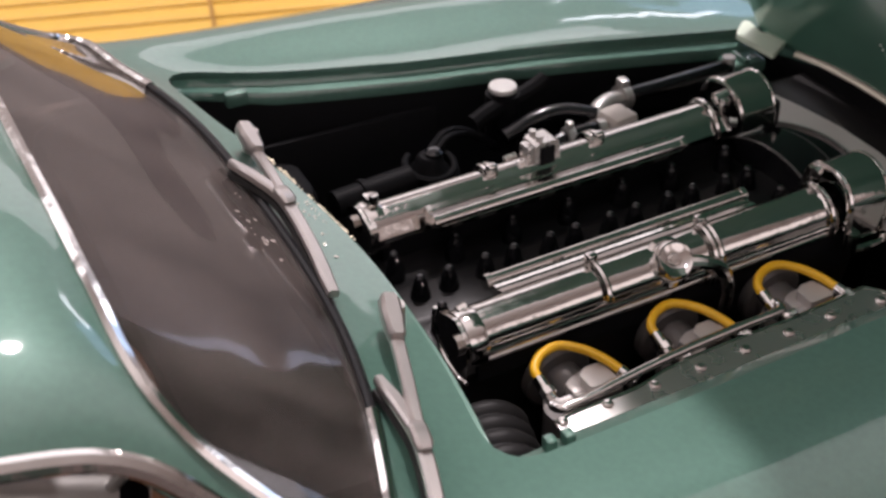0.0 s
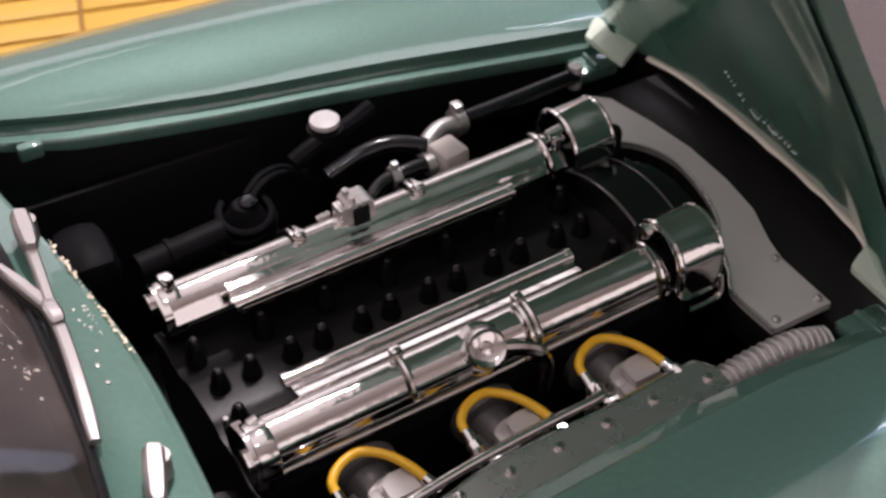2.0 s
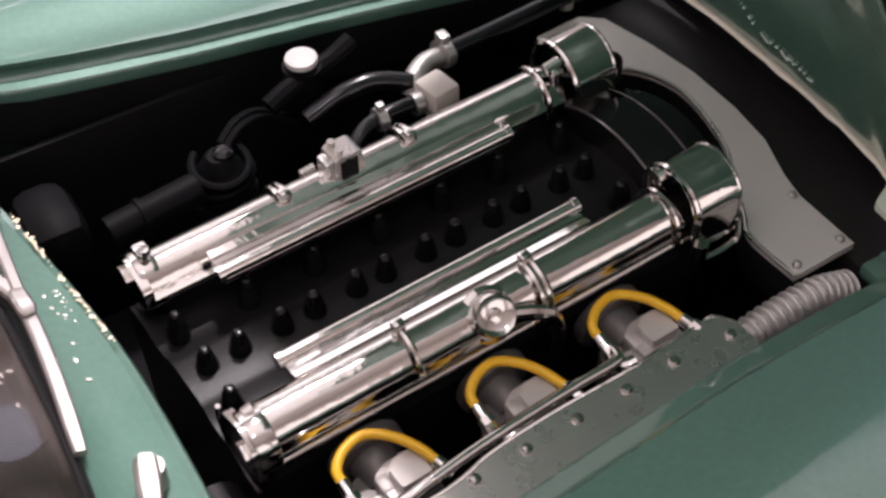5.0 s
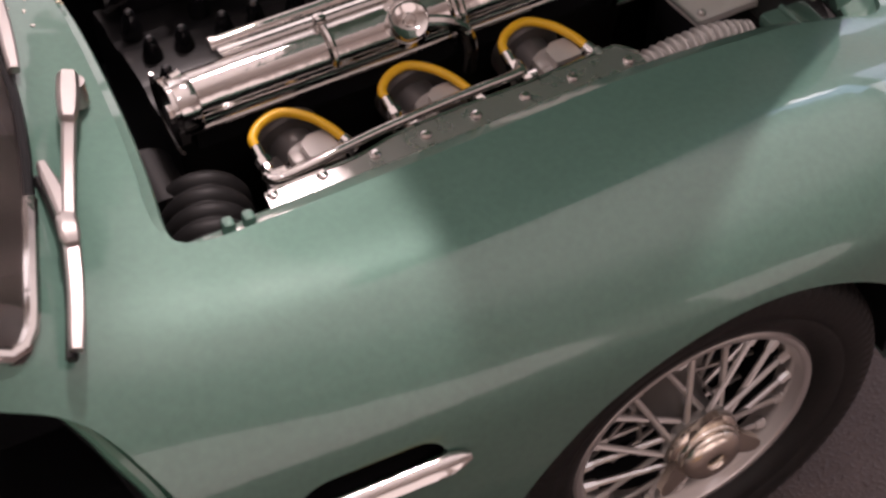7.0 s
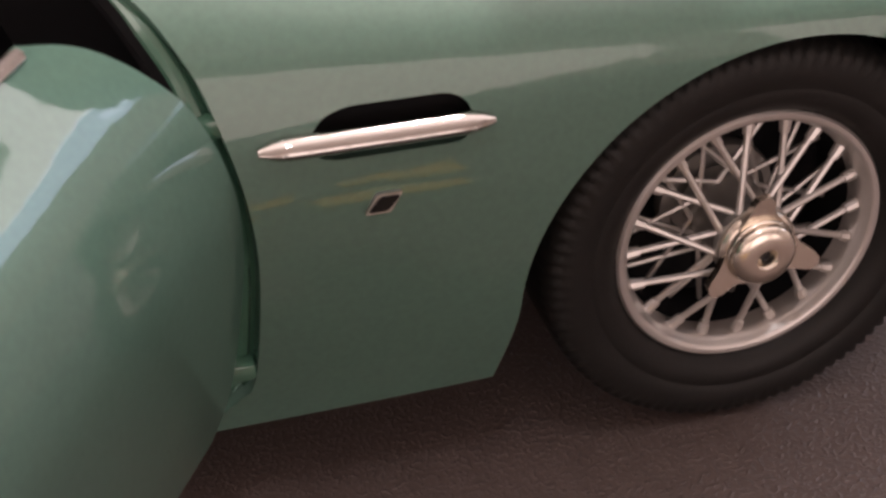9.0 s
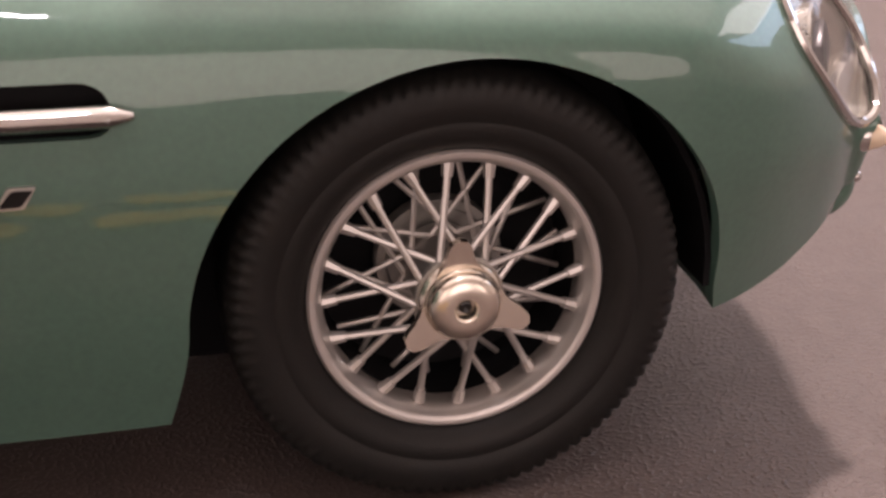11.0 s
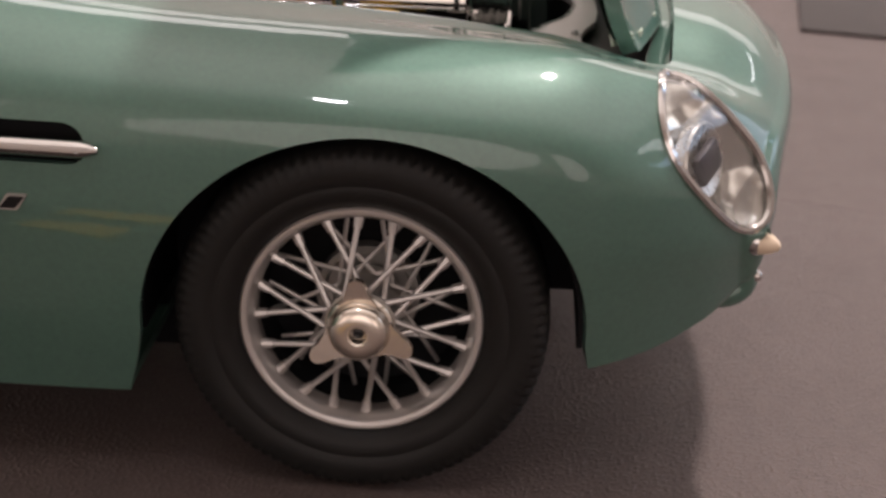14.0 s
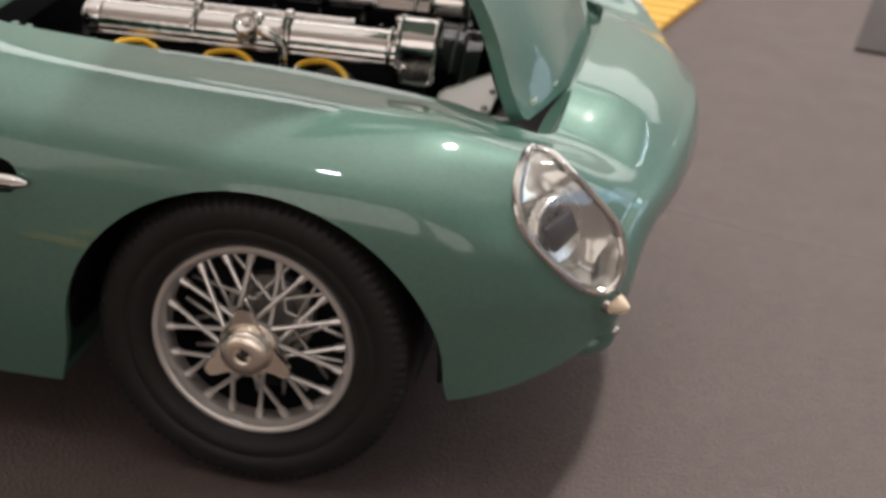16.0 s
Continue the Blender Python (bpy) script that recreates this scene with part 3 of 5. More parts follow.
# the bonnet's inner panel, scratched, with a worn lower edge
LINING = material("scratched_green_paint", (0.075, 0.18, 0.132), rough=0.2, metal=0.1, coat=0.5, vary=0.25, vary_scale=110, rough_vary=0.2)
nt = LINING.node_tree
shader = nt.nodes["Principled BSDF"]
place = nt.nodes.new("ShaderNodeTexCoord")
stretch = nt.nodes.new("ShaderNodeMapping")
stretch.inputs["Scale"].default_value = (420, 70, 160)
stretch.inputs["Rotation"].default_value = (0.3, 0.5, 0.6)
speck = nt.nodes.new("ShaderNodeTexNoise")
speck.inputs["Scale"].default_value, speck.inputs["Detail"].default_value = 1.0, 3.0
pick = nt.nodes.new("ShaderNodeMapRange")
pick.inputs["From Min"].default_value, pick.inputs["From Max"].default_value = 0.70, 0.76
tint = nt.nodes.new("ShaderNodeMix")
tint.data_type = "RGBA"
tint.inputs["B"].default_value = (0.55, 0.58, 0.48, 1)
base_colour = shader.inputs["Base Color"].links[0].from_socket
nt.links.new(place.outputs["Object"], stretch.inputs["Vector"])
nt.links.new(stretch.outputs[0], speck.inputs["Vector"])
nt.links.new(speck.outputs["Fac"], pick.inputs["Value"])
nt.links.new(pick.outputs[0], tint.inputs["Factor"])
nt.links.new(base_colour, tint.inputs["A"])
nt.links.new(tint.outputs["Result"], shader.inputs["Base Color"])
bm = grid_mesh(V, removed["opening"])
bmesh.ops.recalc_face_normals(bm, faces=bm.faces)
bm.normal_update()
lean = {v: v.normal.copy() for v in bm.verts}
for v in bm.verts:
    q = v.co - lean[v] * 0.034
    v.co = bonnet_pose @ Vector((q.x * 0.97, YC + (q.y - YC) * 0.945, q.z))
bmesh.ops.reverse_faces(bm, faces=bm.faces)
part_raw("inner_panel", bm, LINING, bonnet, "scratched dark green inner panel of the bonnet", sharp=50)
WORN = material("worn_gold_edge", (0.84, 0.79, 0.66), rough=0.36, metal=0.1, vary=0.35, vary_scale=260)
low = sorted((p for p in OPENING if p[0] > 0.50 and abs(p[1] - YC) < 0.41), key=lambda p: p[1])
bm = bmesh.new()
line = []
for x, y in low:
    lift = float(V[np.argmin(np.hypot(V[:, 0] - x, V[:, 1] - y) + np.where(V[:, 2] < 0.6, 9, 0)), 2])
    line.append(bonnet_pose @ Vector((x * 0.982, YC + (y - YC) * 0.955, lift - 0.034)))
rough_edge = random.Random(3)
add_tube(bm, line, [0.0095 + 0.004 * rough_edge.random() for _ in line], 8, flat=0.6)
part("worn_edge", bm, WORN, bonnet, "worn pale gold lower edge")

# two runs of pale scratches on the inner panel
rnd = random.Random(5)
bm = bmesh.new()
away = Vector((-0.89, 0, -0.46))
for a, b, n, r in (((0.478, 0.07, 0.872), (0.482, -0.045, 0.864), 16, 0.005), ((0.436, 0.115, 0.955), (0.47, 0.085, 0.888), 7, 0.0025), ((0.318, -0.195, 1.165), (0.332, -0.235, 1.128), 6, 0.0025)):
    for k in range(n):
        q = Vector(a).lerp(Vector(b), (k + rnd.random()) / n) + Vector((-0.46, 0, 0.89)) * rnd.gauss(0, 0.004)
        d = r * (0.3 + rnd.random())
        m = Matrix.Translation(q + away * 0.002) @ away.to_track_quat("Z", "Y").to_matrix().to_4x4() @ Matrix.Rotation(rnd.random() * 3, 4, "Z") @ Matrix.Diagonal((d * (1 + 1.5 * rnd.random()), d * 0.6, 0.0014, 1))
        bmesh.ops.create_icosphere(bm, subdivisions=1, radius=1.0, matrix=m)
tagged(part("scratches", bm, material("bare_scratch", (0.78, 0.82, 0.76), rough=0.25, vary=0.2), bonnet, "pale scratches on the inner panel"), kind="stuff")

# ---- door, swung open on its front hinge ----
door_pose = Matrix.Translation((-0.80, -0.835, 0)) @ Matrix.Rotation(radians(58), 4, "Z") @ Matrix.Translation((0.80, 0.835, 0))
V2, door_skin, _ = clip_faces(list(V), removed["aperture"], lambda P: 0.905 - P[:, 2])
bm = grid_mesh(V2, door_skin)
thicken(bm, 0.05)
for v in bm.verts:
    v.co = door_pose @ Vector((-0.8 + (v.co.x + 0.8) * 0.975 - 0.032, v.co.y, 0.24 + (v.co.z - 0.225) * 0.985))
door = part_raw("door", bm, PAINT, car, "open green door", sharp=50)

# ---- wheels ----
def build_wheel(name):
    """A wire wheel about the local z axis (outwards), centred on the tyre's middle plane."""
    w = new(name)
    w.empty_display_size = 0.01
    I = Matrix()
    bm = bmesh.new()
    n = 288
    prof = [(0.20, -0.07), (0.225, -0.08), (0.26, -0.09), (0.30, -0.092), (0.328, -0.086), (0.341, -0.072), (0.345, -0.04), (0.345, 0.05), (0.342, 0.078), (0.334, 0.092), (0.322, 0.098), (0.30, 0.101), (0.275, 0.0995), (0.273, 0.0975), (0.269, 0.0975), (0.267, 0.0985), (0.246, 0.0925), (0.228, 0.0795), (0.217, 0.04)]
    rings = []
    for j, (r, h) in enumerate(prof):
        ring = []
        for k in range(n):
            notch = 1.0
            if (k % 3) == 0 and (8 <= j <= 10 or 3 <= j <= 5):
                notch = {8: 0.99, 9: 0.972, 10: 0.985}.get(j, 0.98)
            a = 2 * math.pi * k / n
            ring.append(bm.verts.new((r * notch * math.cos(a), r * notch * math.sin(a), h)))
        rings.append(ring)
    for a, b in zip(rings, rings[1:]):
        for k in range(n):
            bm.faces.new((a[k], a[(k + 1) % n], b[(k + 1) % n], b[k]))
    part("tyre", bm, RUBBER, w, "black rubber tyre with fine tread", sharp=50)
    bm = bmesh.new()
    fit_in = 0.957  # the rim sits inside the bead of the tyre
    add_lathe(bm, [(r * fit_in, h) for r, h in [(0.209, 0.02), (0.205, 0.022), (0.205, 0.045), (0.2075, 0.056), (0.211, 0.0625), (0.2145, 0.0665), (0.2165, 0.074), (0.2195, 0.0772), (0.2235, 0.0785), (0.230, 0.0785), (0.2345, 0.074), (0.232, 0.068), (0.218, 0.04), (0.213, 0.02)]], I, 72, closed=True)
    part("rim", bm, RIM, w, "silver wheel rim")
    # matt black barrel with an added backplate closing the view behind the spokes
    bm = bmesh.new()
    add_lathe(bm, [(r * fit_in, h) for r, h in [(0.0, -0.088), (0.2, -0.086), (0.226, -0.07), (0.213, 0.019), (0.2045, 0.021), (0.20, -0.07), (0.17, -0.082), (0.0, -0.083)]], I, 72)
    part("barrel", bm, MATT, w, "black wheel barrel and backplate")
    for k in range(20):
        a0 = radians(3 + 18 * k)
        turn = radians(36 if k % 2 else -36)
        o = Vector((0.197 * math.cos(a0), 0.197 * math.sin(a0), 0.046))
        i = Vector((0.05 * math.cos(a0 + turn), 0.05 * math.sin(a0 + turn), 0.088 if k % 2 else 0.078))
        d = (i - o).normalized()
        bm = bmesh.new()
        add_cyl(bm, o, i, 0.0058, n=8)
        add_cyl(bm, o - d * 0.006, o + d * 0.022, 0.0112, 0.0085, n=8)
        part("spoke", bm, RIM, w)
    for k in range(20):
        a0 = radians(12 + 18 * k)
        turn = radians(48 if k % 2 else -48)
        o = Vector((0.188 * math.cos(a0), 0.188 * math.sin(a0), -0.035))
        i = Vector((0.06 * math.cos(a0 + turn), 0.06 * math.sin(a0 + turn), -0.01))
        bm = bmesh.new()
        add_cyl(bm, o, i, 0.0048, n=6)
        part("spoke", bm, RIM, w)
    bm = bmesh.new()
    add_lathe(bm, [(0.062, -0.05), (0.062, 0.0), (0.05, 0.02), (0.05, 0.07), (0.066, 0.076), (0.066, 0.09), (0.0, 0.095)], I, 32)
    part("hub", bm, SATIN, w, "grey splined hub")
    bm = bmesh.new()
    add_lathe(bm, [(0.0, -0.075), (0.1, -0.075), (0.102, -0.06), (0.098, -0.05), (0.085, -0.05), (0.08, -0.06), (0.0, -0.06)], I, 48)
    part("brake_disc", bm, SATIN, w, "dull metal brake disc")
    bm = bmesh.new()
    add_lathe(bm, [(0.0, 0.092), (0.062, 0.092), (0.064, 0.1), (0.06, 0.106), (0.057, 0.108), (0.0565, 0.114), (0.054, 0.117), (0.0545, 0.121), (0.0515, 0.128), (0.045, 0.134), (0.036, 0.1375), (0.026, 0.139), (0.0185, 0.1385), (0.0155, 0.136), (0.014, 0.131), (0.0135, 0.12), (0.0, 0.118)], I, 48)
    part("hub_cap", bm, GOLD, w, "pale gold domed hub nut")
    # the hole's darkness, put in as a small black disc
    bm = bmesh.new()
    add_lathe(bm, [(0.0, 0.118), (0.0105, 0.118), (0.0098, 0.1265), (0.007, 0.1275), (0.0, 0.1255)], I, 24)
    part("hub_hole", bm, GLOSS, w, "black disc standing for the dark hole in the hub nut")
    for a in (95, 216, 341):
        bm = bmesh.new()
        out = [(0.03, -0.04), (0.05, -0.034), (0.06, -0.026), (0.074, -0.0205), (0.09, -0.018), (0.1, -0.012), (0.104, -0.001), (0.1, 0.01), (0.088, 0.017), (0.074, 0.0205), (0.06, 0.026), (0.05, 0.034), (0.03, 0.04)]
        add_prism(bm, out, "z", 0.098, 0.112)
        for v in bm.verts:
            v.co.z += 0.016 * max(0.0, (v.co.x - 0.06) / 0.06)
        bevelled(bm, 0.004, 2)
        bm.transform(Matrix.Rotation(radians(a), 4, "Z"))
        part("spinner_ear", bm, GOLD, w, "pale gold knock-off ear")
    return w


def place_wheel(w, x, side):
    w.parent = car
    m = Matrix(((side * -1.0, 0, 0), (0, 0, side), (0, 1, 0))).to_4x4()
    w.matrix_basis = Matrix.Translation(Vector((x, -0.70 if side < 0 else mirrored(-0.70), 0.345)) * S) @ m


wheel = build_wheel("wheel")
place_wheel(wheel, 0.004, -1)
for x, side in ((0.004, 1), (AXLE_REAR, -1), (AXLE_REAR, 1)):
    w2 = copy_thing(wheel, Matrix())
    place_wheel(w2, x, side)

# dark wheel housings and the floor of the engine bay
for x0 in (0.0, AXLE_REAR):
    for side in (-1, 1):
        bm = bmesh.new()
        arc = [(x0 + 0.41 * math.cos(a), 0.335 + 0.405 * math.sin(a)) for a in np.linspace(-0.06, math.pi + 0.1, 28)]
        inner = [(x0 + 0.40 * math.cos(a), 0.335 + 0.395 * math.sin(a)) for a in np.linspace(math.pi + 0.1, -0.06, 28)]
        add_prism(bm, arc + inner, "y", *((-0.755, -0.47) if side < 0 else (mirrored(-0.47), mirrored(-0.755))))
        disc = [(x0 + 0.405 * math.cos(a), 0.335 + 0.40 * math.sin(a)) for a in np.linspace(-0.06, math.pi + 0.1, 28)]
        add_prism(bm, disc, "y", *((-0.48, -0.465) if side < 0 else (mirrored(-0.465), mirrored(-0.48))))
        part("wheel_housing", bm, MATT, car, "matt black wheel housing")


# ---- gutter round the bonnet opening ----
def inset(poly, d):
    P = [Vector(p) for p in poly]
    out = []
    for i, p in enumerate(P):
        t = (P[(i + 1) % len(P)] - P[i - 1]).normalized()
        out.append(p + Vector((-t.y, t.x)) * d)
    return out


sign = 1 if sum(a[0] * b[1] - b[0] * a[1] for a, b in zip(OPENING, OPENING[1:] + OPENING[:1])) > 0 else -1
for name, steps, mat, label in (
    ("gutter", ((-0.001, 0.008), (0.0, 0.02), (0.004, 0.026), (0.024, 0.03), (0.027, 0.036), (0.027, 0.055)), PAINT, "green gutter round the engine bay"),
    ("gutter_skirt", ((0.027, 0.055), (0.028, 0.16)), MATT, "black skirt below the gutter"),
):
    bm = bmesh.new()
    rims = []
    for off, drop in steps:
        more = inset(OPENING, sign * (off + 0.024 * min(1.0, drop / 0.036)))
        near_side = [float(ramp(YC - 0.2 - y, 0, 0.2) * ramp(x, -0.72, -0.60)) for x, y in OPENING]
        rear = [float(1 - ramp(x, -0.70, -0.62)) * min(1.0, off / 0.024) for x, y in OPENING]
        rims.append([bm.verts.new((q.lerp(q2, k).x - 0.009 * b, q.lerp(q2, k).y, on_body(x0, y0) - ((1 - k) * drop + k * min(drop, 0.006 + 1.1 * (off + 0.024 * min(1.0, drop / 0.036)))) * (1 - 0.34 * b) - 0.004 * b)) for (x0, y0), q, q2, k, b in zip(OPENING, inset(OPENING, sign * max(0.0, off)), more, near_side, rear)])
    for a, b in zip(rims, rims[1:]):
        for k in range(len(a)):
            bm.faces.new((a[k], a[(k + 1) % len(a)], b[(k + 1) % len(a)], b[k]))
    part(name, bm, mat, car, label, sharp=40)

# small rubber-like green stops on the gutter
for x, y in ((-0.69, 0.575), (-0.6, -0.505), (-0.63, -0.508)):
    bm = bmesh.new()
    add_box(bm, x, y, on_body(x, y * 1.08) - 0.02, 0.045 if y > 0 else 0.018, 0.022, 0.03, 0.006)
    part("bump_stop", bm, PAINT, car)

# ---- engine bay tub ----
for name, place, size in (
    ("inner_wing", (-0.18, -0.47, 0.535), (1.22, 0.012, 0.47)),
    ("inner_wing", (-0.18, mirrored(-0.47), 0.535), (1.22, 0.012, 0.47)),
    ("bulkhead", (-0.79, YC, 0.58), (0.012, 1.05, 0.60)),
    ("front_panel", (0.585, YC, 0.53), (0.012, 1.0, 0.42)),
    ("bay_floor", (-0.08, YC, 0.37), (1.30, 0.92, 0.012)),
):
    bm = bmesh.new()
    add_box(bm, *place, *size, 0.003)
    part(name, bm, MATT, car, "matt black engine bay panel")

# ---- black base plate under the body ----
# added, and hung low, to block light and view under the car
bm = bmesh.new()
add_box(bm, -1.35, YC, 0.215, 3.3, 1.0, 0.23, 0.02)
add_box(bm, -1.32, YC, 0.25, 1.55, 1.46, 0.05, 0.01)
part("chassis", bm, MATT, car, "matt black base plate under the body")

# ---- windscreen wipers ----
def add_strap(bm, pts, widths, thick):
    """A flat metal strap with rounded edges along points, its breadth level."""
    pts = [Vector(p) for p in pts]
    rows = []
    for k, p in enumerate(pts):
        t = (pts[min(k + 1, len(pts) - 1)] - pts[max(k - 1, 0)]).normalized()
        side = t.cross(Vector((0.25, 0, 1))).normalized()
        up = side.cross(t)
        w = widths[k] / 2
        rows.append([bm.verts.new(p + side * a * w + up * b * thick) for a, b in ((-1, 0), (-0.93, 0.6), (-0.6, 0.95), (0.6, 0.95), (0.93, 0.6), (1, 0), (0.9, -0.5), (-0.9, -0.5))])
    for a, b in zip(rows, rows[1:]):
        for k in range(8):
            bm.faces.new((a[k], a[(k + 1) % 8], b[(k + 1) % 8], b[k]))
    bm.faces.new(rows[0])
    bm.faces.new(rows[-1])


def wiper(block, mid, blade_a, blade_b):
    w = new("wiper")
    w.empty_display_size = 0.01
    w.parent = car
    block, mid, blade_a, blade_b = (Vector(v) for v in (block, mid, blade_a, blade_b))
    d = (mid - block).normalized()
    bm = bmesh.new()
    paddle = [block + d * t for t in (-0.012, -0.006, 0.03, 0.07, 0.078)]
    add_strap(bm, [p + Vector((0, 0, 0.006)) for p in paddle], (0.024, 0.031, 0.033, 0.026, 0.018), 0.014)
    add_cyl(bm, block + Vector((0.008, 0, -0.035)), block + Vector((0.008, 0, 0.004)), 0.015, n=16)
    part("pivot", bm, WIPER, w, "silver wiper pivot block")
    bm = bmesh.new()
    path = smooth_path([block + d * 0.07, block.lerp(mid, 0.6) + Vector((0, 0, 0.006)), mid + Vector((0, 0, 0.006))], 6)
    add_strap(bm, path, [0.021 - 0.004 * k / len(path) for k in range(len(path))], 0.009)
    part("arm", bm, WIPER, w, "silver wiper arm")
    bm = bmesh.new()
    path = smooth_path([blade_a, blade_a.lerp(mid, 0.5) + Vector((0.003, 0, 0.002)), mid, mid.lerp(blade_b, 0.5) + Vector((0.004, 0, 0.003)), blade_b], 7)
    last = len(path) - 1
    add_strap(bm, path, [0.0215 * min(1.0, 0.62 + 2.6 * k / last, 0.8 + 2.5 * (1 - k / last)) for k in range(last + 1)], 0.009)
    part("blade", bm, WIPER, w, "silver wiper blade")
    bm = bmesh.new()
    e = (blade_b - blade_a).normalized()
    add_strap(bm, [mid - e * 0.02 + Vector((0, 0, 0.007)), mid - e * 0.014 + Vector((0, 0, 0.011)), mid + e * 0.014 + Vector((0, 0, 0.011)), mid + e * 0.02 + Vector((0, 0, 0.007))], (0.02, 0.027, 0.027, 0.02), 0.009)
    part("joint", bm, WIPER, w, "silver joint between arm and blade")
    bm = bmesh.new()
    add_tube(bm, [p + Vector((-0.008, 0, -0.012)) for p in path[1:]], 0.008, 6)
    part("rubber", bm, RUBBER, w, "black wiper rubber")


wiper((-0.775, 0.268, 0.990), (-0.793, 0.04, 0.995), (-0.836, 0.165, 1.006), (-0.815, -0.205, 0.985))
wiper((-0.757, -0.268, 0.985), (-0.834, -0.53, 0.977), (-0.833, -0.398, 0.98), (-0.878, -0.685, 0.944))

# ---- side vents, trim strips, badge ----
for side in (-1, 1):
    def at(h):
        return -h if side < 0 else mirrored(-h)

    bm = bmesh.new()
    add_box(bm, -0.58, at(0.80), 0.678, 0.27, 0.02, 0.11)
    part("vent_pocket", bm, MATT, car, "black vent recess")
    bm = bmesh.new()
    xs = np.linspace(-0.762, -0.444, 22)
    pts = [(x, at(-side_of_body(x, 0.672) + 0.008), 0.674) for x in xs]
    rad = [0.0165 * (0.35, 0.72, 0.93, 1.0)[min(i, 21 - i, 3)] for i in range(22)]
    add_tube(bm, pts, rad, 12, flat=1.0)
    for v in bm.verts:
        v.co.y += side * 0.004 * (1 - abs(v.co.z - 0.674) / 0.017)
    strip = part("side_strip", bm, CHROME, car, "chrome side trim strip")
    # a thin dull line down the middle of the chrome
    bm = bmesh.new()
    add_tube(bm, [(x, y + side * 0.0155, z) for x, y, z in pts[2:-2]], 0.0045, 6, flat=0.8)
    part("inlay", bm, SATIN, strip, "dull line along the strip")
bm = bmesh.new()
yb = side_of_body(-0.60, 0.57) - 0.003
for name, grow, lift, mat, label in (("badge_edge", 0.0, 0.0, SATIN, "pale metal badge edge"), ("badge", 0.004, 0.002, BLACK, "small slanted dark badge")):
    bm = bmesh.new()
    shape = [(-0.626 + grow, 0.556 + grow), (-0.590 - grow, 0.556 + grow), (-0.572 - grow, 0.586 - grow), (-0.608 + grow, 0.586 - grow)]
    add_prism(bm, rounded(shape, 0.004, 3), "y", yb - 0.003 - lift, yb + 0.003)
    part(name, bm, mat, car, label, smooth=False)

# ---- headlights ----
BUCKET = material("pale_grey_bucket", (0.66, 0.65, 0.63), rough=0.14, metal=0.85, vary=0.1, vary_scale=200)
for side, key in ((-1, "lamp_right"), (1, "lamp_left")):
    head = new("headlight")
    head.empty_display_size = 0.01
    head.parent = car
    aim = Vector((0.72, side * 0.62, 0.30)).normalized()
    def at(h):
        return -h if side < 0 else mirrored(-h)

    centre = Vector((0.635, at(0.655), 0.655))
    bm = grid_mesh(V, removed[key])
    rim_line = evened(evened(evened(border_loop(bm), 70), 70), 70)
    for v in bm.verts:
        v.co += aim * 0.003
    thicken(bm, 0.004)
    lens = part_raw("lens", bm, LENS, head, "clear teardrop headlight cover")
    lens.visible_shadow = False
    bm = grid_mesh(V, removed[key])
    for v in bm.verts:
        edge = min((v.co - q).length for q in rim_line)
        v.co -= aim * (0.004 + 0.05 * min(1.0, edge / 0.05))
    part_raw("bucket", bm, BUCKET, head, "grey headlight bucket")
    face = (aim + Vector((0.25, 0, -0.05))).normalized()
    m = Matrix.Translation(centre - aim * 0.03) @ face.to_track_quat("Z", "Y").to_matrix().to_4x4()
    bm = bmesh.new()
    add_lathe(bm, [(0.07, -0.03), (0.072, -0.008), (0.069, -0.004), (0.062, -0.006), (0.05, -0.012), (0.0, -0.02)], m, 36)
    part("reflector", bm, SILVER, head, "silver lamp reflector")
    # a dark square standing for the reflection in the lens
    bm = bmesh.new()
    add_box(bm, 0, 0, 0, 0.085, 0.062, 0.02, 0.009, m @ Matrix.Rotation(radians(20), 4, "Z"))
    part("reflected_square", bm, material("dark_reflection", (0.06, 0.055, 0.065), rough=0.3, metal=0.4, vary=0.2), head, "dark square standing for a reflection in the headlight")
    bm = bmesh.new()
    add_tube(bm, [q + aim * 0.002 for q in rim_line], 0.009, 8, loop=True)
    part("ring", bm, CHROME, head, "chrome headlight rim")
    # indicator and overrider below
    ind = new("indicator")
    ind.empty_display_size = 0.01
    ind.parent = car
    bm = bmesh.new()
    dirn = Vector((0.9, side * 0.42, -0.05)).normalized()
    m = Matrix.Translation((0.735, at(0.60), 0.482)) @ dirn.to_track_quat("Z", "Y").to_matrix().to_4x4()
    add_lathe(bm, [(0.022, -0.02), (0.024, 0.006), (0.018, 0.022), (0.009, 0.036), (0.0, 0.04)], m, 20)
    part("lens", bm, material("cream_lens", (0.75, 0.6, 0.45), rough=0.25, vary=0.1), ind, "cream cone indicator lens")
    bm = bmesh.new()
    add_lathe(bm, [(0.028, -0.02), (0.029, -0.002), (0.026, 0.004), (0.02, 0.004)], m, 20)
    part("base", bm, CHROME, ind, "chrome indicator base")
    over = new("overrider")
    over.empty_display_size = 0.01
    over.parent = car
    bm = bmesh.new()
    add_tube(bm, smooth_path([(0.65, at(0.56), 0.352), (0.692, at(0.555), 0.352), (0.717, at(0.55), 0.368), (0.718, at(0.55), 0.395), (0.685, at(0.55), 0.418)], 5), [0.022] + [0.028] * 19 + [0.018], 12)
    part("bumper_guard", bm, PAINT, over, "green bumper guard")
    bm = bmesh.new()
    bmesh.ops.create_icosphere(bm, subdivisions=2, radius=0.012, matrix=Matrix.Translation((0.744, at(0.56), 0.395)))
    part("stud", bm, CHROME, over, "chrome stud")

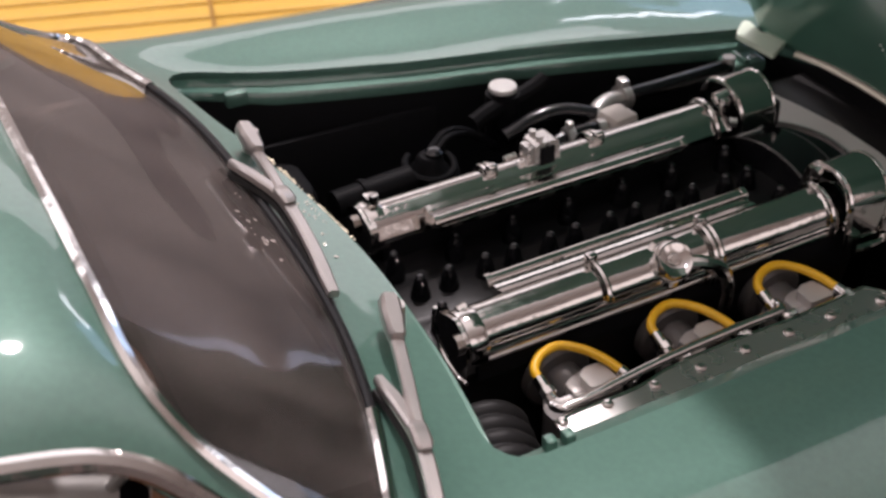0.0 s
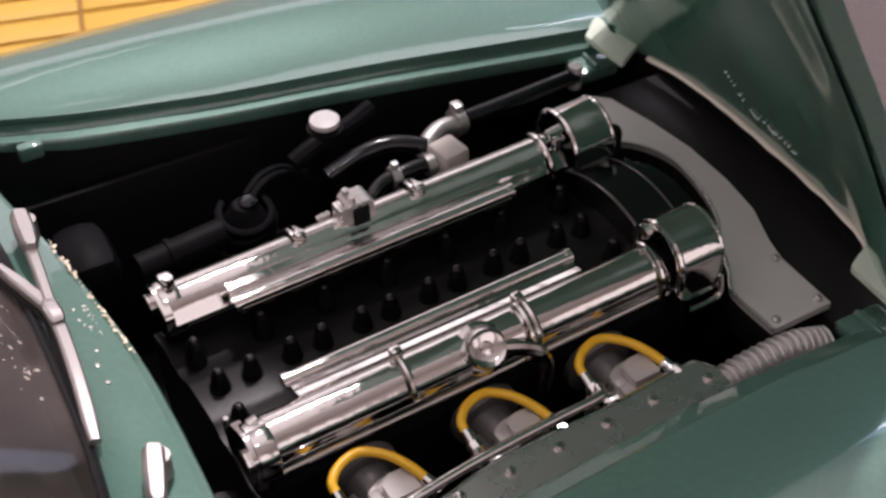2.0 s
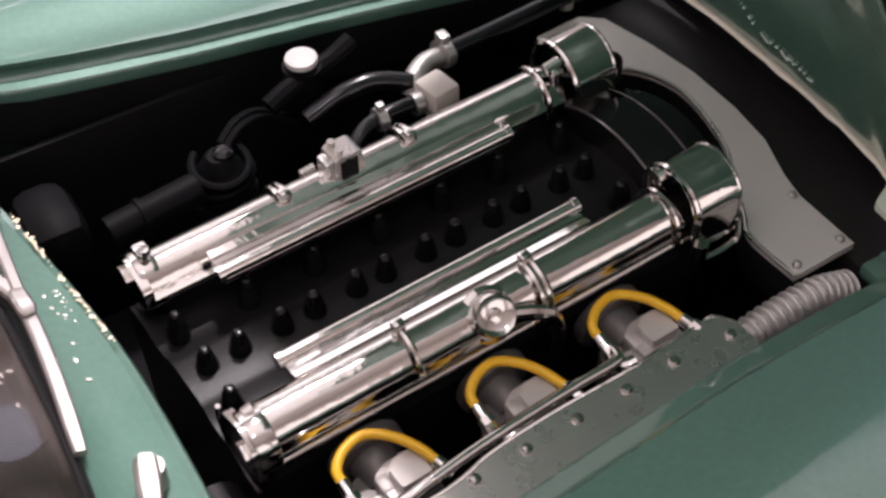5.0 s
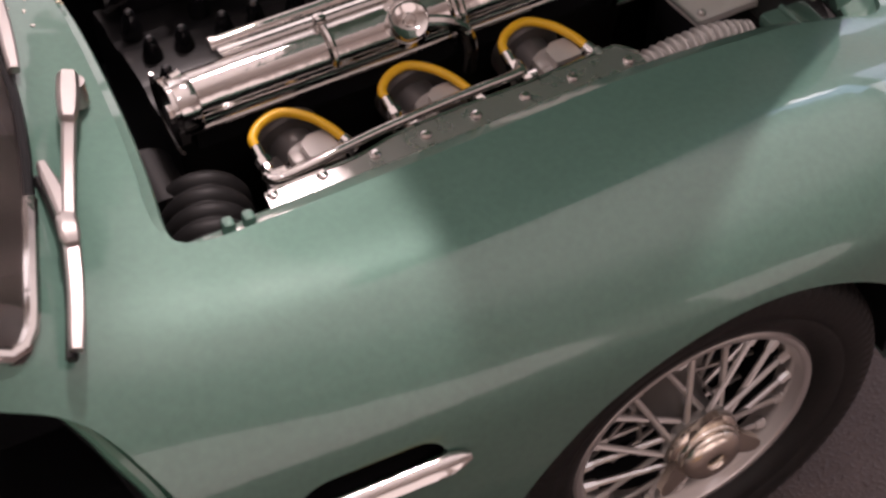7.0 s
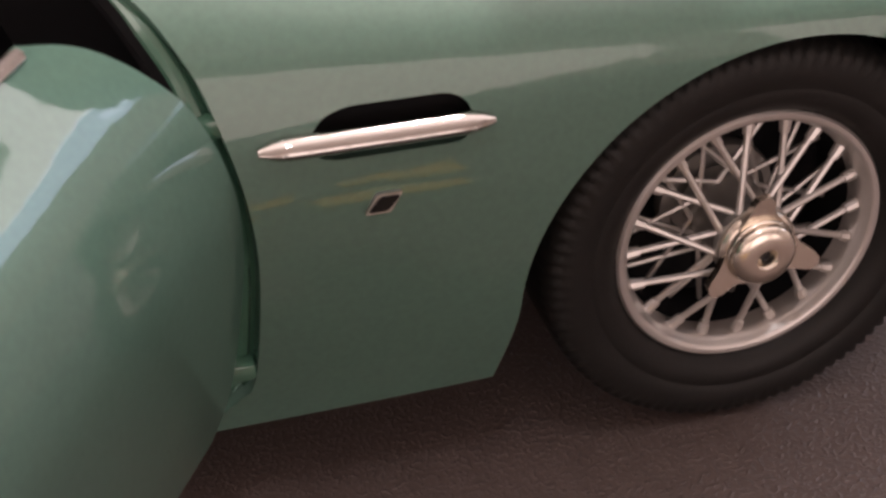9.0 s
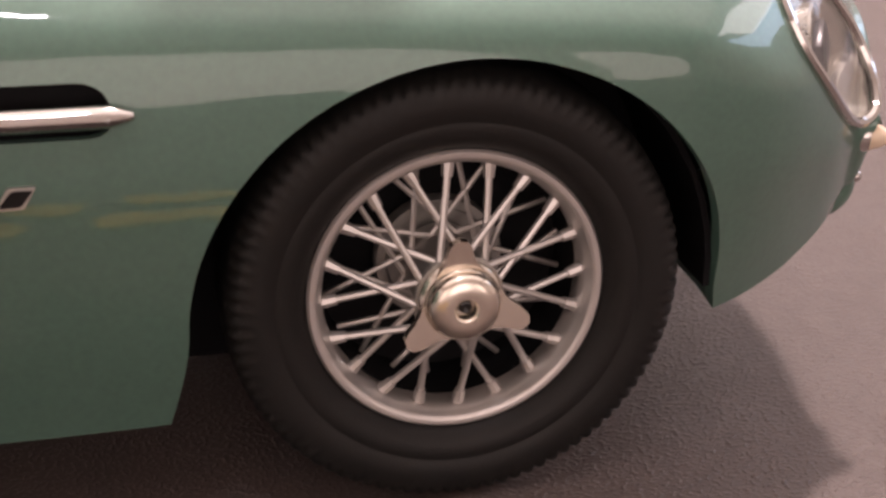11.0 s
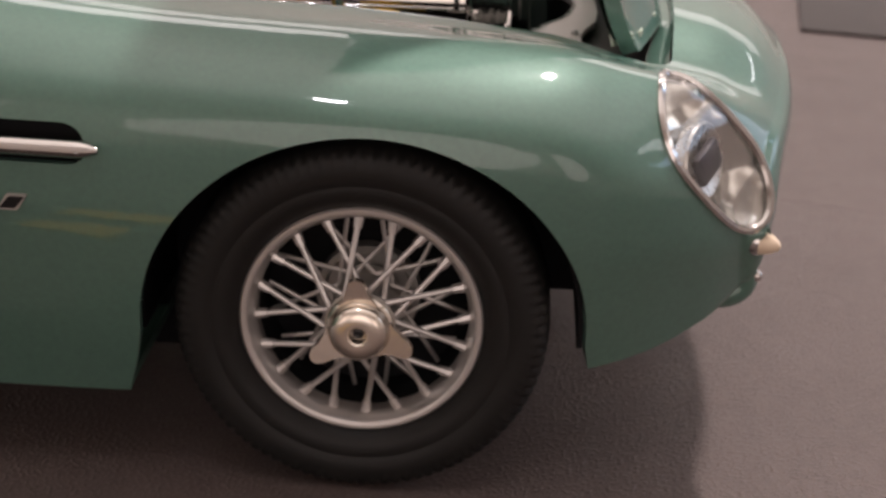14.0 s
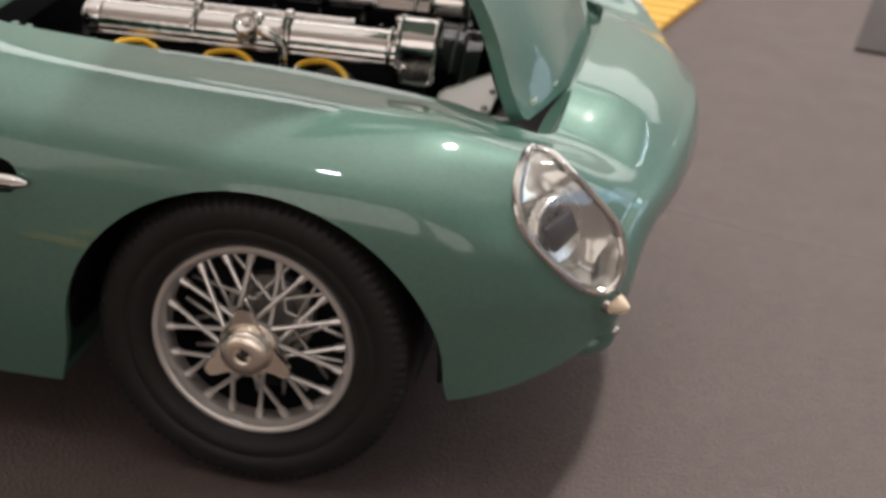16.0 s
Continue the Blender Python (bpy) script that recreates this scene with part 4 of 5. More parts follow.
# ---- door details ----
for z in (0.30, 0.70):
    bm = bmesh.new()
    add_box(bm, -0.812, -0.80, z, 0.05, 0.05, 0.03, 0.008)
    part("door_hinge", bm, PAINT_IN, car, "green door hinge")
pts = [door_pose @ Vector((x, side_of_body(x, 0.905) - 0.002, 0.900)) for x in np.linspace(-1.02, -1.78, 14)]
bm = bmesh.new()
add_tube(bm, pts, 0.011, 8)
part("belt_trim", bm, CHROME, door, "chrome strip on the door's top edge")

# the door opening's front jamb, turned inwards
edge = FRONT[3:]
bm = bmesh.new()
rows = []
for deep, back in ((0.006, 0.0), (0.018, 0.001), (0.03, 0.004), (0.036, 0.01)):
    rows.append([bm.verts.new((x - back, side_of_body(x, z) + deep, z - back * 0.4)) for x, z in edge])
for a, b in zip(rows, rows[1:]):
    for k in range(len(a) - 1):
        bm.faces.new((a[k], a[k + 1], b[k + 1], b[k]))
part("door_jamb", bm, PAINT_IN, car, "dark green jamb inside the door opening")
# the gap's shade, put in as a matt black sheet behind the jamb
bm = bmesh.new()
rows = []
for deep, back in ((0.036, 0.008), (0.06, 0.012), (0.085, 0.05), (0.11, 0.06)):
    rows.append([bm.verts.new((x - back, side_of_body(x, z) + deep, z - back * 0.4)) for x, z in edge])
for a, b in zip(rows, rows[1:]):
    for k in range(len(a) - 1):
        bm.faces.new((a[k], a[k + 1], b[k + 1], b[k]))
part("jamb_gap", bm, MATT, car, "black sheet standing for the dark gap behind the door jamb")
bm = bmesh.new()
rolled = FRONT[4:]
add_tube(bm, [(x - 0.021, side_of_body(x, z) + 0.036, z - 0.006) for x, z in rolled], [0.0135 * min(1.0, 0.25 + 0.2 * k, 0.5 + 0.25 * (len(rolled) - 1 - k)) for k in range(len(rolled))], 10)
part("rolled_edge", bm, PAINT_IN, car, "glossy dark green rolled edge along the door opening")

# chrome round the door opening's upper edge
tr = smooth_path([(-0.995, 0.912, 0), (-1.1, 1.04, 0), (-1.20, 1.132, 0), (-1.32, 1.163, 0), (-1.45, 1.17, 0), (-1.65, 1.155, 0), (-1.81, 1.132, 0)], 6)
bm = bmesh.new()
ys = np.array([side_of_body(p.x, p.y) for p in tr])
for _ in range(40):
    ys[1:-1] = 0.25 * ys[:-2] + 0.5 * ys[1:-1] + 0.25 * ys[2:]
add_tube(bm, [(p.x, y - 0.004, p.y) for p, y in zip(tr, ys)], 0.014, 8)
part("door_frame_trim", bm, CHROME, car, "chrome strip along the roof over the door")

# ---- interior ----
bm = bmesh.new()
add_box(bm, -1.55, 0, 0.26, 1.5, 1.5, 0.02)
add_box(bm, -2.3, 0, 0.6, 0.02, 1.3, 0.7)
part("cabin_floor", bm, MATT, car, "dark cabin floor", smooth=False)
bm = bmesh.new()
add_prism(bm, [(-0.80, 0.84), (-0.85, 0.92), (-0.98, 0.925), (-1.06, 0.89), (-1.08, 0.80), (-1.0, 0.60), (-0.80, 0.60)], "y", YC - 0.56, YC + 0.56)
bevelled(bm, 0.02, 3)
part("dashboard", bm, MATT, car, "black dashboard under the windscreen")
steer = new("steering_wheel")
steer.empty_display_size = 0.01
steer.parent = car
m = Matrix.Translation((-1.20, -0.34, 0.88)) @ Matrix.Rotation(radians(-68), 4, "Y")
bm = bmesh.new()
add_tube(bm, [m @ Vector((0.19 * math.cos(a), 0.19 * math.sin(a), 0)) for a in np.linspace(0, 2 * math.pi, 40, endpoint=False)], 0.014, 8, loop=True)
part("rim", bm, material("brown_wood_rim", (0.12, 0.05, 0.02), rough=0.35, vary=0.3), steer, "brown steering wheel rim")
bm = bmesh.new()
for a in (90, 210, 330):
    p = m @ Vector((0.18 * math.cos(radians(a)), 0.18 * math.sin(radians(a)), 0))
    add_cyl(bm, m @ Vector((0, 0, 0)), p, 0.009, n=8)
add_cyl(bm, m @ Vector((0, 0, -0.01)), m @ Vector((0, 0, 0.25)), 0.03, n=14)
part("spokes", bm, SATIN, steer, "metal steering wheel spokes")
for y in (-0.36, 0.36):
    seat = new("seat")
    seat.empty_display_size = 0.01
    seat.parent = car
    bm = bmesh.new()
    add_box(bm, -1.62, y, 0.42, 0.50, 0.48, 0.20, 0.06)
    part("cushion", bm, TAN, seat, "grey-beige seat cushion")
    bm = bmesh.new()
    add_box(bm, -1.90, y, 0.68, 0.16, 0.48, 0.55, 0.06, Matrix.Rotation(radians(-14), 4, "Y"))
    part("backrest", bm, TAN, seat, "grey-beige seat backrest")
bm = bmesh.new()
add_box(bm, -1.3, 0.73, 0.62, 0.9, 0.03, 0.5, 0.01)
part("door_card", bm, TAN, car, "grey-beige door card")
bm = bmesh.new()
add_box(bm, -1.45, -0.30, 0.36, 0.18, 0.1, 0.06, 0.02)
part("cabin_trim", bm, RED, car, "red cabin trim")

# ---- engine ----
PIVOT = Vector((-0.2, 0.0, 0.0))
engine = new("engine")
engine.empty_display_size = 0.01
engine.parent = car
ENGINE_POSE = Matrix.Translation(PIVOT * S) @ Matrix.Rotation(radians(3.3), 4, "Z") @ Matrix.Translation(-PIVOT * S)
engine.matrix_basis = ENGINE_POSE

bm = bmesh.new()
add_prism(bm, [(-0.13, 0.35), (0.17, 0.35), (0.19, 0.60), (0.21, 0.70), (0.205, 0.752), (0.155, 0.756), (0.135, 0.748), (0.095, 0.748), (0.075, 0.758), (0.058, 0.762), (-0.018, 0.762), (-0.032, 0.758), (-0.05, 0.748), (-0.09, 0.748), (-0.11, 0.752), (-0.165, 0.745), (-0.17, 0.70), (-0.15, 0.60)], "x", -0.618, 0.20)
bevelled(bm, 0.006, 2)
part("block", bm, ENGINE_BLACK, engine, "dark grey engine block with a stepped valley cover")
# arched timing case at the front, in two steps
# highlight along each ridge, drawn as a thin paler metal tube
EDGE_HIGHLIGHT = material("edge_highlight", (0.16, 0.145, 0.14), rough=0.3, metal=0.6, vary=0.4, vary_scale=300)
for x0, x1, r, drop in ((0.168, 0.25, 0.24, 0.0), (0.25, 0.272, 0.236, 0.004), (0.272, 0.315, 0.20, 0.03)):
    bm = bmesh.new()
    half = min(0.155, r * 0.7)
    arc = [(0.035 + r * math.sin(a), 0.816 - drop - r + r * math.cos(a)) for a in np.linspace(math.asin(half / r), -math.asin(half / r), 26)]
    add_prism(bm, arc + [(0.035 - half, 0.42), (0.035 + half, 0.42)], "x", x0, x1)
    bevelled(bm, 0.007, 3, 40)
    part("timing_case", bm, GLOSS, engine, "black arched timing case")
    bm = bmesh.new()
    add_tube(bm, [(x0 + 0.004, y, z - 0.0015) for y, z in arc], 0.0034, 8)
    part("ridge", bm, EDGE_HIGHLIGHT, engine, "pale line standing for the highlight on the timing case's ridge")


def plug(x, y, z):
    bm = bmesh.new()
    add_lathe(bm, [(0.0185, -0.05), (0.0185, -0.034), (0.0165, -0.022), (0.0135, -0.012), (0.0118, -0.002), (0.0095, 0.001), (0.0085, 0.007), (0.005, 0.0105), (0.0, 0.011)], Matrix.Translation((x, y, z)), 16)
    return part("stud", bm, GLOSS, engine, "black domed stud")


first = plug(-0.578, 0.031, 0.794)
base = Vector((-0.578, 0.031, 0.794))
spots = [(x, 0.031, 0.794) for x in (-0.523, -0.452, -0.396, -0.323, -0.27, -0.197, -0.142, -0.07, -0.016, 0.06, 0.111)]
spots += [(x, 0.115, 0.792) for x in (-0.582, -0.463, -0.347, -0.229, -0.113, -0.001, 0.125)]
spots += [(x, -0.049, 0.792) for x in (-0.582, -0.44, -0.33, -0.2, -0.08, 0.03, 0.121)]
for s in spots:
    o = first.copy()
    scene.collection.objects.link(o)
    o.parent = engine
    o.location = (Vector(s) - base) * S


def cam_cover(yc, out, near):
    """A polished cam cover along x; out is +1 or -1 away from the engine's middle."""
    cover = new("cam_cover")
    cover.empty_display_size = 0.01
    cover.parent = car
    cover.matrix_basis = ENGINE_POSE

    def P(d, z):
        return (yc + out * d, z)

    body_out = [P(-0.044, 0.796), P(-0.046, 0.808)] + [P(-0.044 * math.cos(a) * 0.98, 0.800 + 0.049 * math.sin(a)) for a in np.linspace(0.35, math.pi - 0.02, 20)] + [P(0.0455, 0.796), P(0.043, 0.788), P(0.044, 0.785), P(0.047, 0.783), P(0.047, 0.778), P(0.041, 0.774), P(0.0, 0.774)]
    bm = bmesh.new()
    add_prism(bm, body_out, "x", -0.604, 0.15)
    part("cover", bm, CHROME, cover, "polished chrome cam cover", sharp=40)
    # black carrier under the cover
    bm = bmesh.new()
    add_prism(bm, [P(-0.03, 0.735), P(-0.036, 0.80), P(0.03, 0.80), P(0.036, 0.735)], "x", -0.59, 0.14)
    part("carrier", bm, MATT, cover, "black carrier under the cam cover", sharp=40)
    # ledge with grooves and a raised bead on the inner side
    bm = bmesh.new()
    ledge = [P(-0.084, 0.817), P(-0.084, 0.826), P(-0.078, 0.832), P(-0.062, 0.8335), P(-0.0605, 0.8305), P(-0.0575, 0.8305), P(-0.056, 0.834), P(-0.0485, 0.8345), P(-0.047, 0.8315), P(-0.044, 0.8315), P(-0.0425, 0.835), P(-0.03, 0.838), P(-0.03, 0.812)]
    add_prism(bm, ledge, "x", -0.508, 0.006)
    part("ledge", bm, CHROME, cover, "grooved chrome ledge", sharp=25)
    bm = bmesh.new()
    add_cyl(bm, (-0.508, yc - out * 0.073, 0.8315), (0.012, yc - out * 0.073, 0.8315), 0.0115, n=20)
    for x in (-0.51, 0.008):
        add_cyl(bm, (x - 0.005, yc - out * 0.073, 0.8315), (x + 0.005, yc - out * 0.073, 0.8315), 0.0135, n=16)
    part("bead", bm, CHROME, cover, "rounded chrome bead", sharp=40)
    # rear end: a rim plate, a turned boss and its bolt
    bm = bmesh.new()
    add_prism(bm, rounded([P(-0.046, 0.792), P(-0.046, 0.832), P(0.012, 0.852), P(0.048, 0.83), P(0.05, 0.757), P(0.0, 0.757)], 0.012, 4), "x", -0.619, -0.604)
    bevelled(bm, 0.003, 2)
    part("end_plate", bm, CHROME, cover, "chrome end plate")
    if near:
        bm = bmesh.new()
        hang = [P(-0.05, 0.836), P(-0.054, 0.81), P(-0.03, 0.765), P(0.02, 0.748), P(0.05, 0.752)]
        add_tube(bm, smooth_path([(-0.619, y, z) for y, z in hang], 5), 0.004, 8)
        part("gasket_rim", bm, CHROME, cover, "thin bright rim of the end plate")
    bm = bmesh.new()
    add_cyl(bm, (-0.612, yc + out * 0.006, 0.804), (-0.578, yc + out * 0.006, 0.804), 0.0475, n=32)
    bevelled(bm, 0.003, 2)
    add_cyl(bm, (-0.626, yc + out * 0.02, 0.81), (-0.60, yc + out * 0.02, 0.81), 0.018, n=10)
    part("end_boss", bm, CHROME, cover, "turned chrome end boss")
    bm = bmesh.new()
    if near:
        add_cyl(bm, (-0.60, yc - out * 0.012, 0.846), (-0.585, yc - out * 0.012, 0.85), 0.008, n=8)
    else:
        add_box(bm, -0.592, yc + out * 0.008, 0.858, 0.022, 0.026, 0.018, 0.004)
        add_cyl(bm, (-0.592, yc - out * 0.004, 0.858), (-0.592, yc - out * 0.004, 0.875), 0.0085, n=8)
    part("end_bolt", bm, CHROME, cover)
    # clamps: a lug on the crown and a band down the outer side
    for x in (-0.363, -0.136) if not near else (-0.352, -0.132):
        bm = bmesh.new()
        thin = near and x < -0.3
        ang = np.linspace(0.2 if thin else -0.9 if near else -0.5, 1.85, 14)
        for dx in (0.0,) if thin else (-0.006, 0.006):
            add_tube(bm, [(x + dx, yc + out * 0.049 * math.cos(a), 0.800 + 0.0535 * math.sin(a)) for a in ang], 0.0062, 8)
        add_box(bm, x, yc - out * 0.012, 0.856, 0.02, 0.018, 0.026, 0.005)
        if not thin:
            add_box(bm, x, yc + out * 0.05, 0.79, 0.022, 0.014, 0.034, 0.004)
        part("clamp", bm, CHROME, cover, "chrome clamp with a lug on the crown")
    # open-backed hood over the front end
    h0, h1 = (0.142, 0.224) if near else (0.160, 0.238)

    def arch(k, low):
        return [P(-0.061 * k, low + 0.044)] + [P(-0.061 * k * math.cos(a), 0.826 + 0.06 * k * math.sin(a)) for a in np.linspace(0, math.pi, 18)] + [P(0.061 * k, low)]

    bm = bmesh.new()
    add_prism(bm, arch(1.0, 0.762) + arch(0.86, 0.762)[::-1], "x", h0, h1)
    bevelled(bm, 0.003, 2, 35)
    part("hood", bm, CHROME, cover, "arched chrome hood over the cover's end", sharp=40)
    bm = bmesh.new()
    add_prism(bm, arch(0.9, 0.762), "x", h1 - 0.012, h1 - 0.003)
    part("hood_front", bm, CHROME, cover, "chrome front plate of the hood", sharp=40)
    bm = bmesh.new()
    add_tube(bm, [(h0 - 0.001, y, z) for y, z in arch(0.97, 0.762)], 0.0068, 8)
    part("hood_rim", bm, CHROME, cover, "thick bright rim of the hood")
    bm = bmesh.new()
    add_tube(bm, [(h1 + 0.001, y, z) for y, z in arch(0.955, 0.758)], 0.0045, 8)
    part("hood_flange", bm, CHROME, cover, "bright front flange of the hood")
    bm = bmesh.new()
    add_tube(bm, [(0.116, *P(-0.0475 * math.cos(a), 0.80 + 0.0515 * math.sin(a))) for a in np.linspace(-0.3, math.pi + 0.3, 20)], 0.0058, 8)
    part("collar", bm, CHROME, cover)
    bm = bmesh.new()
    add_cyl(bm, (0.122, yc - out * 0.02, 0.868), (0.15, yc - out * 0.02, 0.872), 0.011, n=10)
    add_box(bm, 0.135, yc - out * 0.034, 0.858, 0.02, 0.014, 0.03, 0.004)
    part("hood_bolt", bm, CHROME, cover)
    if near:
        bm = bmesh.new()
        add_tube(bm, smooth_path([(0.146, yc + out * 0.056, 0.79), (0.145, yc + out * 0.068, 0.762), (0.15, yc + out * 0.072, 0.752), (0.20, yc + out * 0.072, 0.75), (0.222, yc + out * 0.068, 0.756), (0.226, yc + out * 0.06, 0.79)], 5), 0.0066, 8)
        add_cyl(bm, (0.148, yc + out * 0.066, 0.752), (0.148, yc + out * 0.066, 0.786), 0.013, n=10)
        part("front_bracket", bm, CHROME, cover, "bent chrome bracket")
    return cover


cam_cover(-0.143, -1, True)
far_cover = cam_cover(0.183, 1, False)
far_cover.matrix_basis = ENGINE_POSE @ Matrix.Translation(Vector((0.008, 0.004, 0.006)) * S)

# filler cap on the near cover
filler = new("oil_filler")
filler.empty_display_size = 0.01
filler.parent = car
filler.matrix_basis = ENGINE_POSE
face = Vector((-0.10, -0.72, 0.68)).normalized()
m = Matrix.Translation((-0.222, -0.178, 0.838)) @ face.to_track_quat("Z", "Y").to_matrix().to_4x4()
bm = bmesh.new()
add_lathe(bm, [(0.034, -0.075), (0.034, -0.03), (0.041, -0.028), (0.043, -0.016), (0.036, -0.01), (0.0, -0.01)], m, 28)
part("neck", bm, CHROME, filler, "chrome filler neck")
bm = bmesh.new()
add_lathe(bm, [(0.03, -0.012), (0.034, -0.004), (0.034, 0.008), (0.03, 0.014), (0.026, 0.011), (0.012, 0.009), (0.009, 0.015), (0.0, 0.016)], m, 28)
part("cap", bm, CHROME, filler, "round chrome filler cap")
bm = bmesh.new()
add_tube(bm, smooth_path([(-0.20, -0.185, 0.832), (-0.165, -0.198, 0.826), (-0.135, -0.205, 0.805), (-0.125, -0.21, 0.765), (-0.128, -0.208, 0.72)], 6), 0.012, 10)
part("elbow", bm, CHROME, filler, "bent chrome pipe")

# filler block on the far cover
block = new("breather_block")
block.empty_display_size = 0.01
block.parent = car
block.matrix_basis = ENGINE_POSE
bm = bmesh.new()
add_prism(bm, [(-0.272, 0.835), (-0.266, 0.886), (-0.26, 0.891), (-0.226, 0.891), (-0.219, 0.886), (-0.212, 0.835)], "y", 0.168, 0.21)
bevelled(bm, 0.005, 2)
part("block", bm, SILVER, block, "silver breather block")
bm = bmesh.new()
add_box(bm, -0.243, 0.167, 0.864, 0.03, 0.006, 0.036, 0.002)
part("port", bm, MATT, block, "black breather port")
bm = bmesh.new()
for y in (0.178, 0.2):
    add_cyl(bm, (-0.255, y, 0.888), (-0.255, y, 0.902), 0.0065, n=8)
add_cyl(bm, (-0.305, 0.215, 0.848), (-0.28, 0.215, 0.85), 0.006, n=8)
add_box(bm, -0.274, 0.186, 0.866, 0.016, 0.03, 0.04, 0.004)
part("bolts", bm, SILVER, block)

# ---- carburettors, fuel pipe and rail ----
CARB_DARK = material("dark_cast_grey", (0.16, 0.15, 0.145), rough=0.42, metal=0.45, vary=0.25, vary_scale=300, rough_vary=0.12)
CARB = material("dull_cast_grey", (0.58, 0.55, 0.53), rough=0.5, metal=0.5, vary=0.2, vary_scale=300, rough_vary=0.12)
for x in (-0.525, -0.303, -0.084):
    carb = new("carburettor")
    carb.empty_display_size = 0.01
    carb.parent = car
    carb.matrix_basis = ENGINE_POSE
    bm = bmesh.new()
    add_lathe(bm, [(0.0, -0.012), (0.056, -0.012), (0.06, -0.008), (0.06, 0.008), (0.056, 0.012), (0.036, 0.013), (0.033, 0.06), (0.0, 0.06)], Matrix.Translation((x + 0.075, -0.188, 0.70)) @ Matrix.Rotation(radians(97), 4, "X"), 28)
    part("throttle_flange", bm, CARB_DARK, carb, "dark grey round throttle flange")
    bm = bmesh.new()
    add_prism(bm, rounded([(x + 0.008, -0.312), (x + 0.004, -0.262), (x + 0.03, -0.222), (x + 0.118, -0.218), (x + 0.132, -0.24), (x + 0.132, -0.312)], 0.01, 3), "z", 0.62, 0.706)
    bevelled(bm, 0.004, 2)
    part("body", bm, CARB_DARK, carb, "dull grey carburettor body")
    bm = bmesh.new()
    add_prism(bm, rounded([(x + 0.05, -0.305), (x + 0.05, -0.252), (x + 0.072, -0.24), (x + 0.118, -0.238), (x + 0.126, -0.262), (x + 0.126, -0.305)], 0.006, 3), "z", 0.70, 0.735)
    bevelled(bm, 0.004, 2)
    part("float_cover", bm, CARB, carb, "grey float chamber cover")
    bm = bmesh.new()
    add_prism(bm, rounded([(x + 0.068, -0.298), (x + 0.068, -0.262), (x + 0.084, -0.25), (x + 0.112, -0.25), (x + 0.118, -0.27), (x + 0.118, -0.298)], 0.005, 3), "z", 0.73, 0.753)
    bevelled(bm, 0.004, 2)
    add_cyl(bm, (x + 0.04, -0.285, 0.69), (x + 0.04, -0.285, 0.722), 0.014, n=10)
    add_box(bm, x + 0.058, -0.268, 0.728, 0.022, 0.03, 0.02, 0.005)
    part("jet_cover", bm, CARB, carb, "stepped pale grey jet cover")
    bm = bmesh.new()
    add_tube(bm, smooth_path([(x, -0.254, 0.765), (x + 0.003, -0.234, 0.772), (x + 0.026, -0.215, 0.776), (x + 0.062, -0.209, 0.777), (x + 0.096, -0.232, 0.772), (x + 0.118, -0.264, 0.764), (x + 0.13, -0.294, 0.756)], 7), 0.0077, 12)
    part("tube", bm, YELLOW, carb, "yellow fuel tube")
    bm = bmesh.new()
    add_cyl(bm, (x + 0.0, -0.25, 0.767), (x + 0.001, -0.272, 0.757), 0.0105, n=12)
    add_cyl(bm, (x + 0.001, -0.27, 0.758), (x + 0.002, -0.281, 0.754), 0.0135, n=8)
    add_tube(bm, smooth_path([(x + 0.002, -0.276, 0.756), (x + 0.0, -0.296, 0.752), (x + 0.006, -0.308, 0.754), (x + 0.022, -0.312, 0.757)], 5), 0.0105, 10)
    add_cyl(bm, (x + 0.128, -0.288, 0.757), (x + 0.136, -0.308, 0.75), 0.0105, n=12)
    add_cyl(bm, (x + 0.134, -0.303, 0.752), (x + 0.139, -0.316, 0.747), 0.0135, n=8)
    part("fitting", bm, CHROME, carb, "chrome pipe fitting")
bm = bmesh.new()
add_tube(bm, smooth_path([(-0.531, -0.30, 0.752), (-0.522, -0.318, 0.756), (-0.47, -0.32, 0.76), (-0.42, -0.316, 0.763), (-0.333, -0.309, 0.765), (-0.237, -0.305, 0.766), (-0.16, -0.303, 0.766), (-0.108, -0.303, 0.766), (-0.084, -0.298, 0.765), (-0.078, -0.28, 0.762)], 6), 0.0095, 12, flat=0.85)
part("fuel_pipe", bm, CHROME, engine, "chrome fuel pipe")

plate = new("side_plate")
plate.empty_display_size = 0.01
plate.parent = car
plate.matrix_basis = ENGINE_POSE
bm = bmesh.new()
inner_edge = [(-0.552, -0.338), (-0.50, -0.334), (-0.42, -0.335), (-0.375, -0.33), (-0.326, -0.32), (-0.22, -0.315), (-0.1, -0.317), (-0.06, -0.317), (-0.008, -0.314), (0.072, -0.311), (0.09, -0.318), (0.108, -0.345)]
add_prism(bm, inner_edge + [(0.112, -0.43), (-0.558, -0.43)], "z", 0.0, 0.006)
for v in bm.verts:
    v.co.z += 0.752 - 0.12 * max(0.0, -0.335 - v.co.y)
bevelled(bm, 0.002, 2)
part("plate", bm, POLISHED, plate, "polished metal side plate")
bm = bmesh.new()
add_tube(bm, smooth_path([(x, y - 0.002, 0.756) for x, y in inner_edge], 4), 0.0042, 8)
part("rolled_edge", bm, CHROME, plate, "bright rolled edge of the side plate")
for x in (-0.542, -0.46, -0.371, -0.283, -0.194, -0.105, -0.017, 0.084):
    bm = bmesh.new()
    add_lathe(bm, [(0.0095, -0.002), (0.0095, 0.0015), (0.0065, 0.0045), (0.0, 0.0055)], Matrix.Translation((x, -0.345 if x < 0.05 else -0.354, 0.757)), 14)
    part("rivet", bm, CHROME, plate)

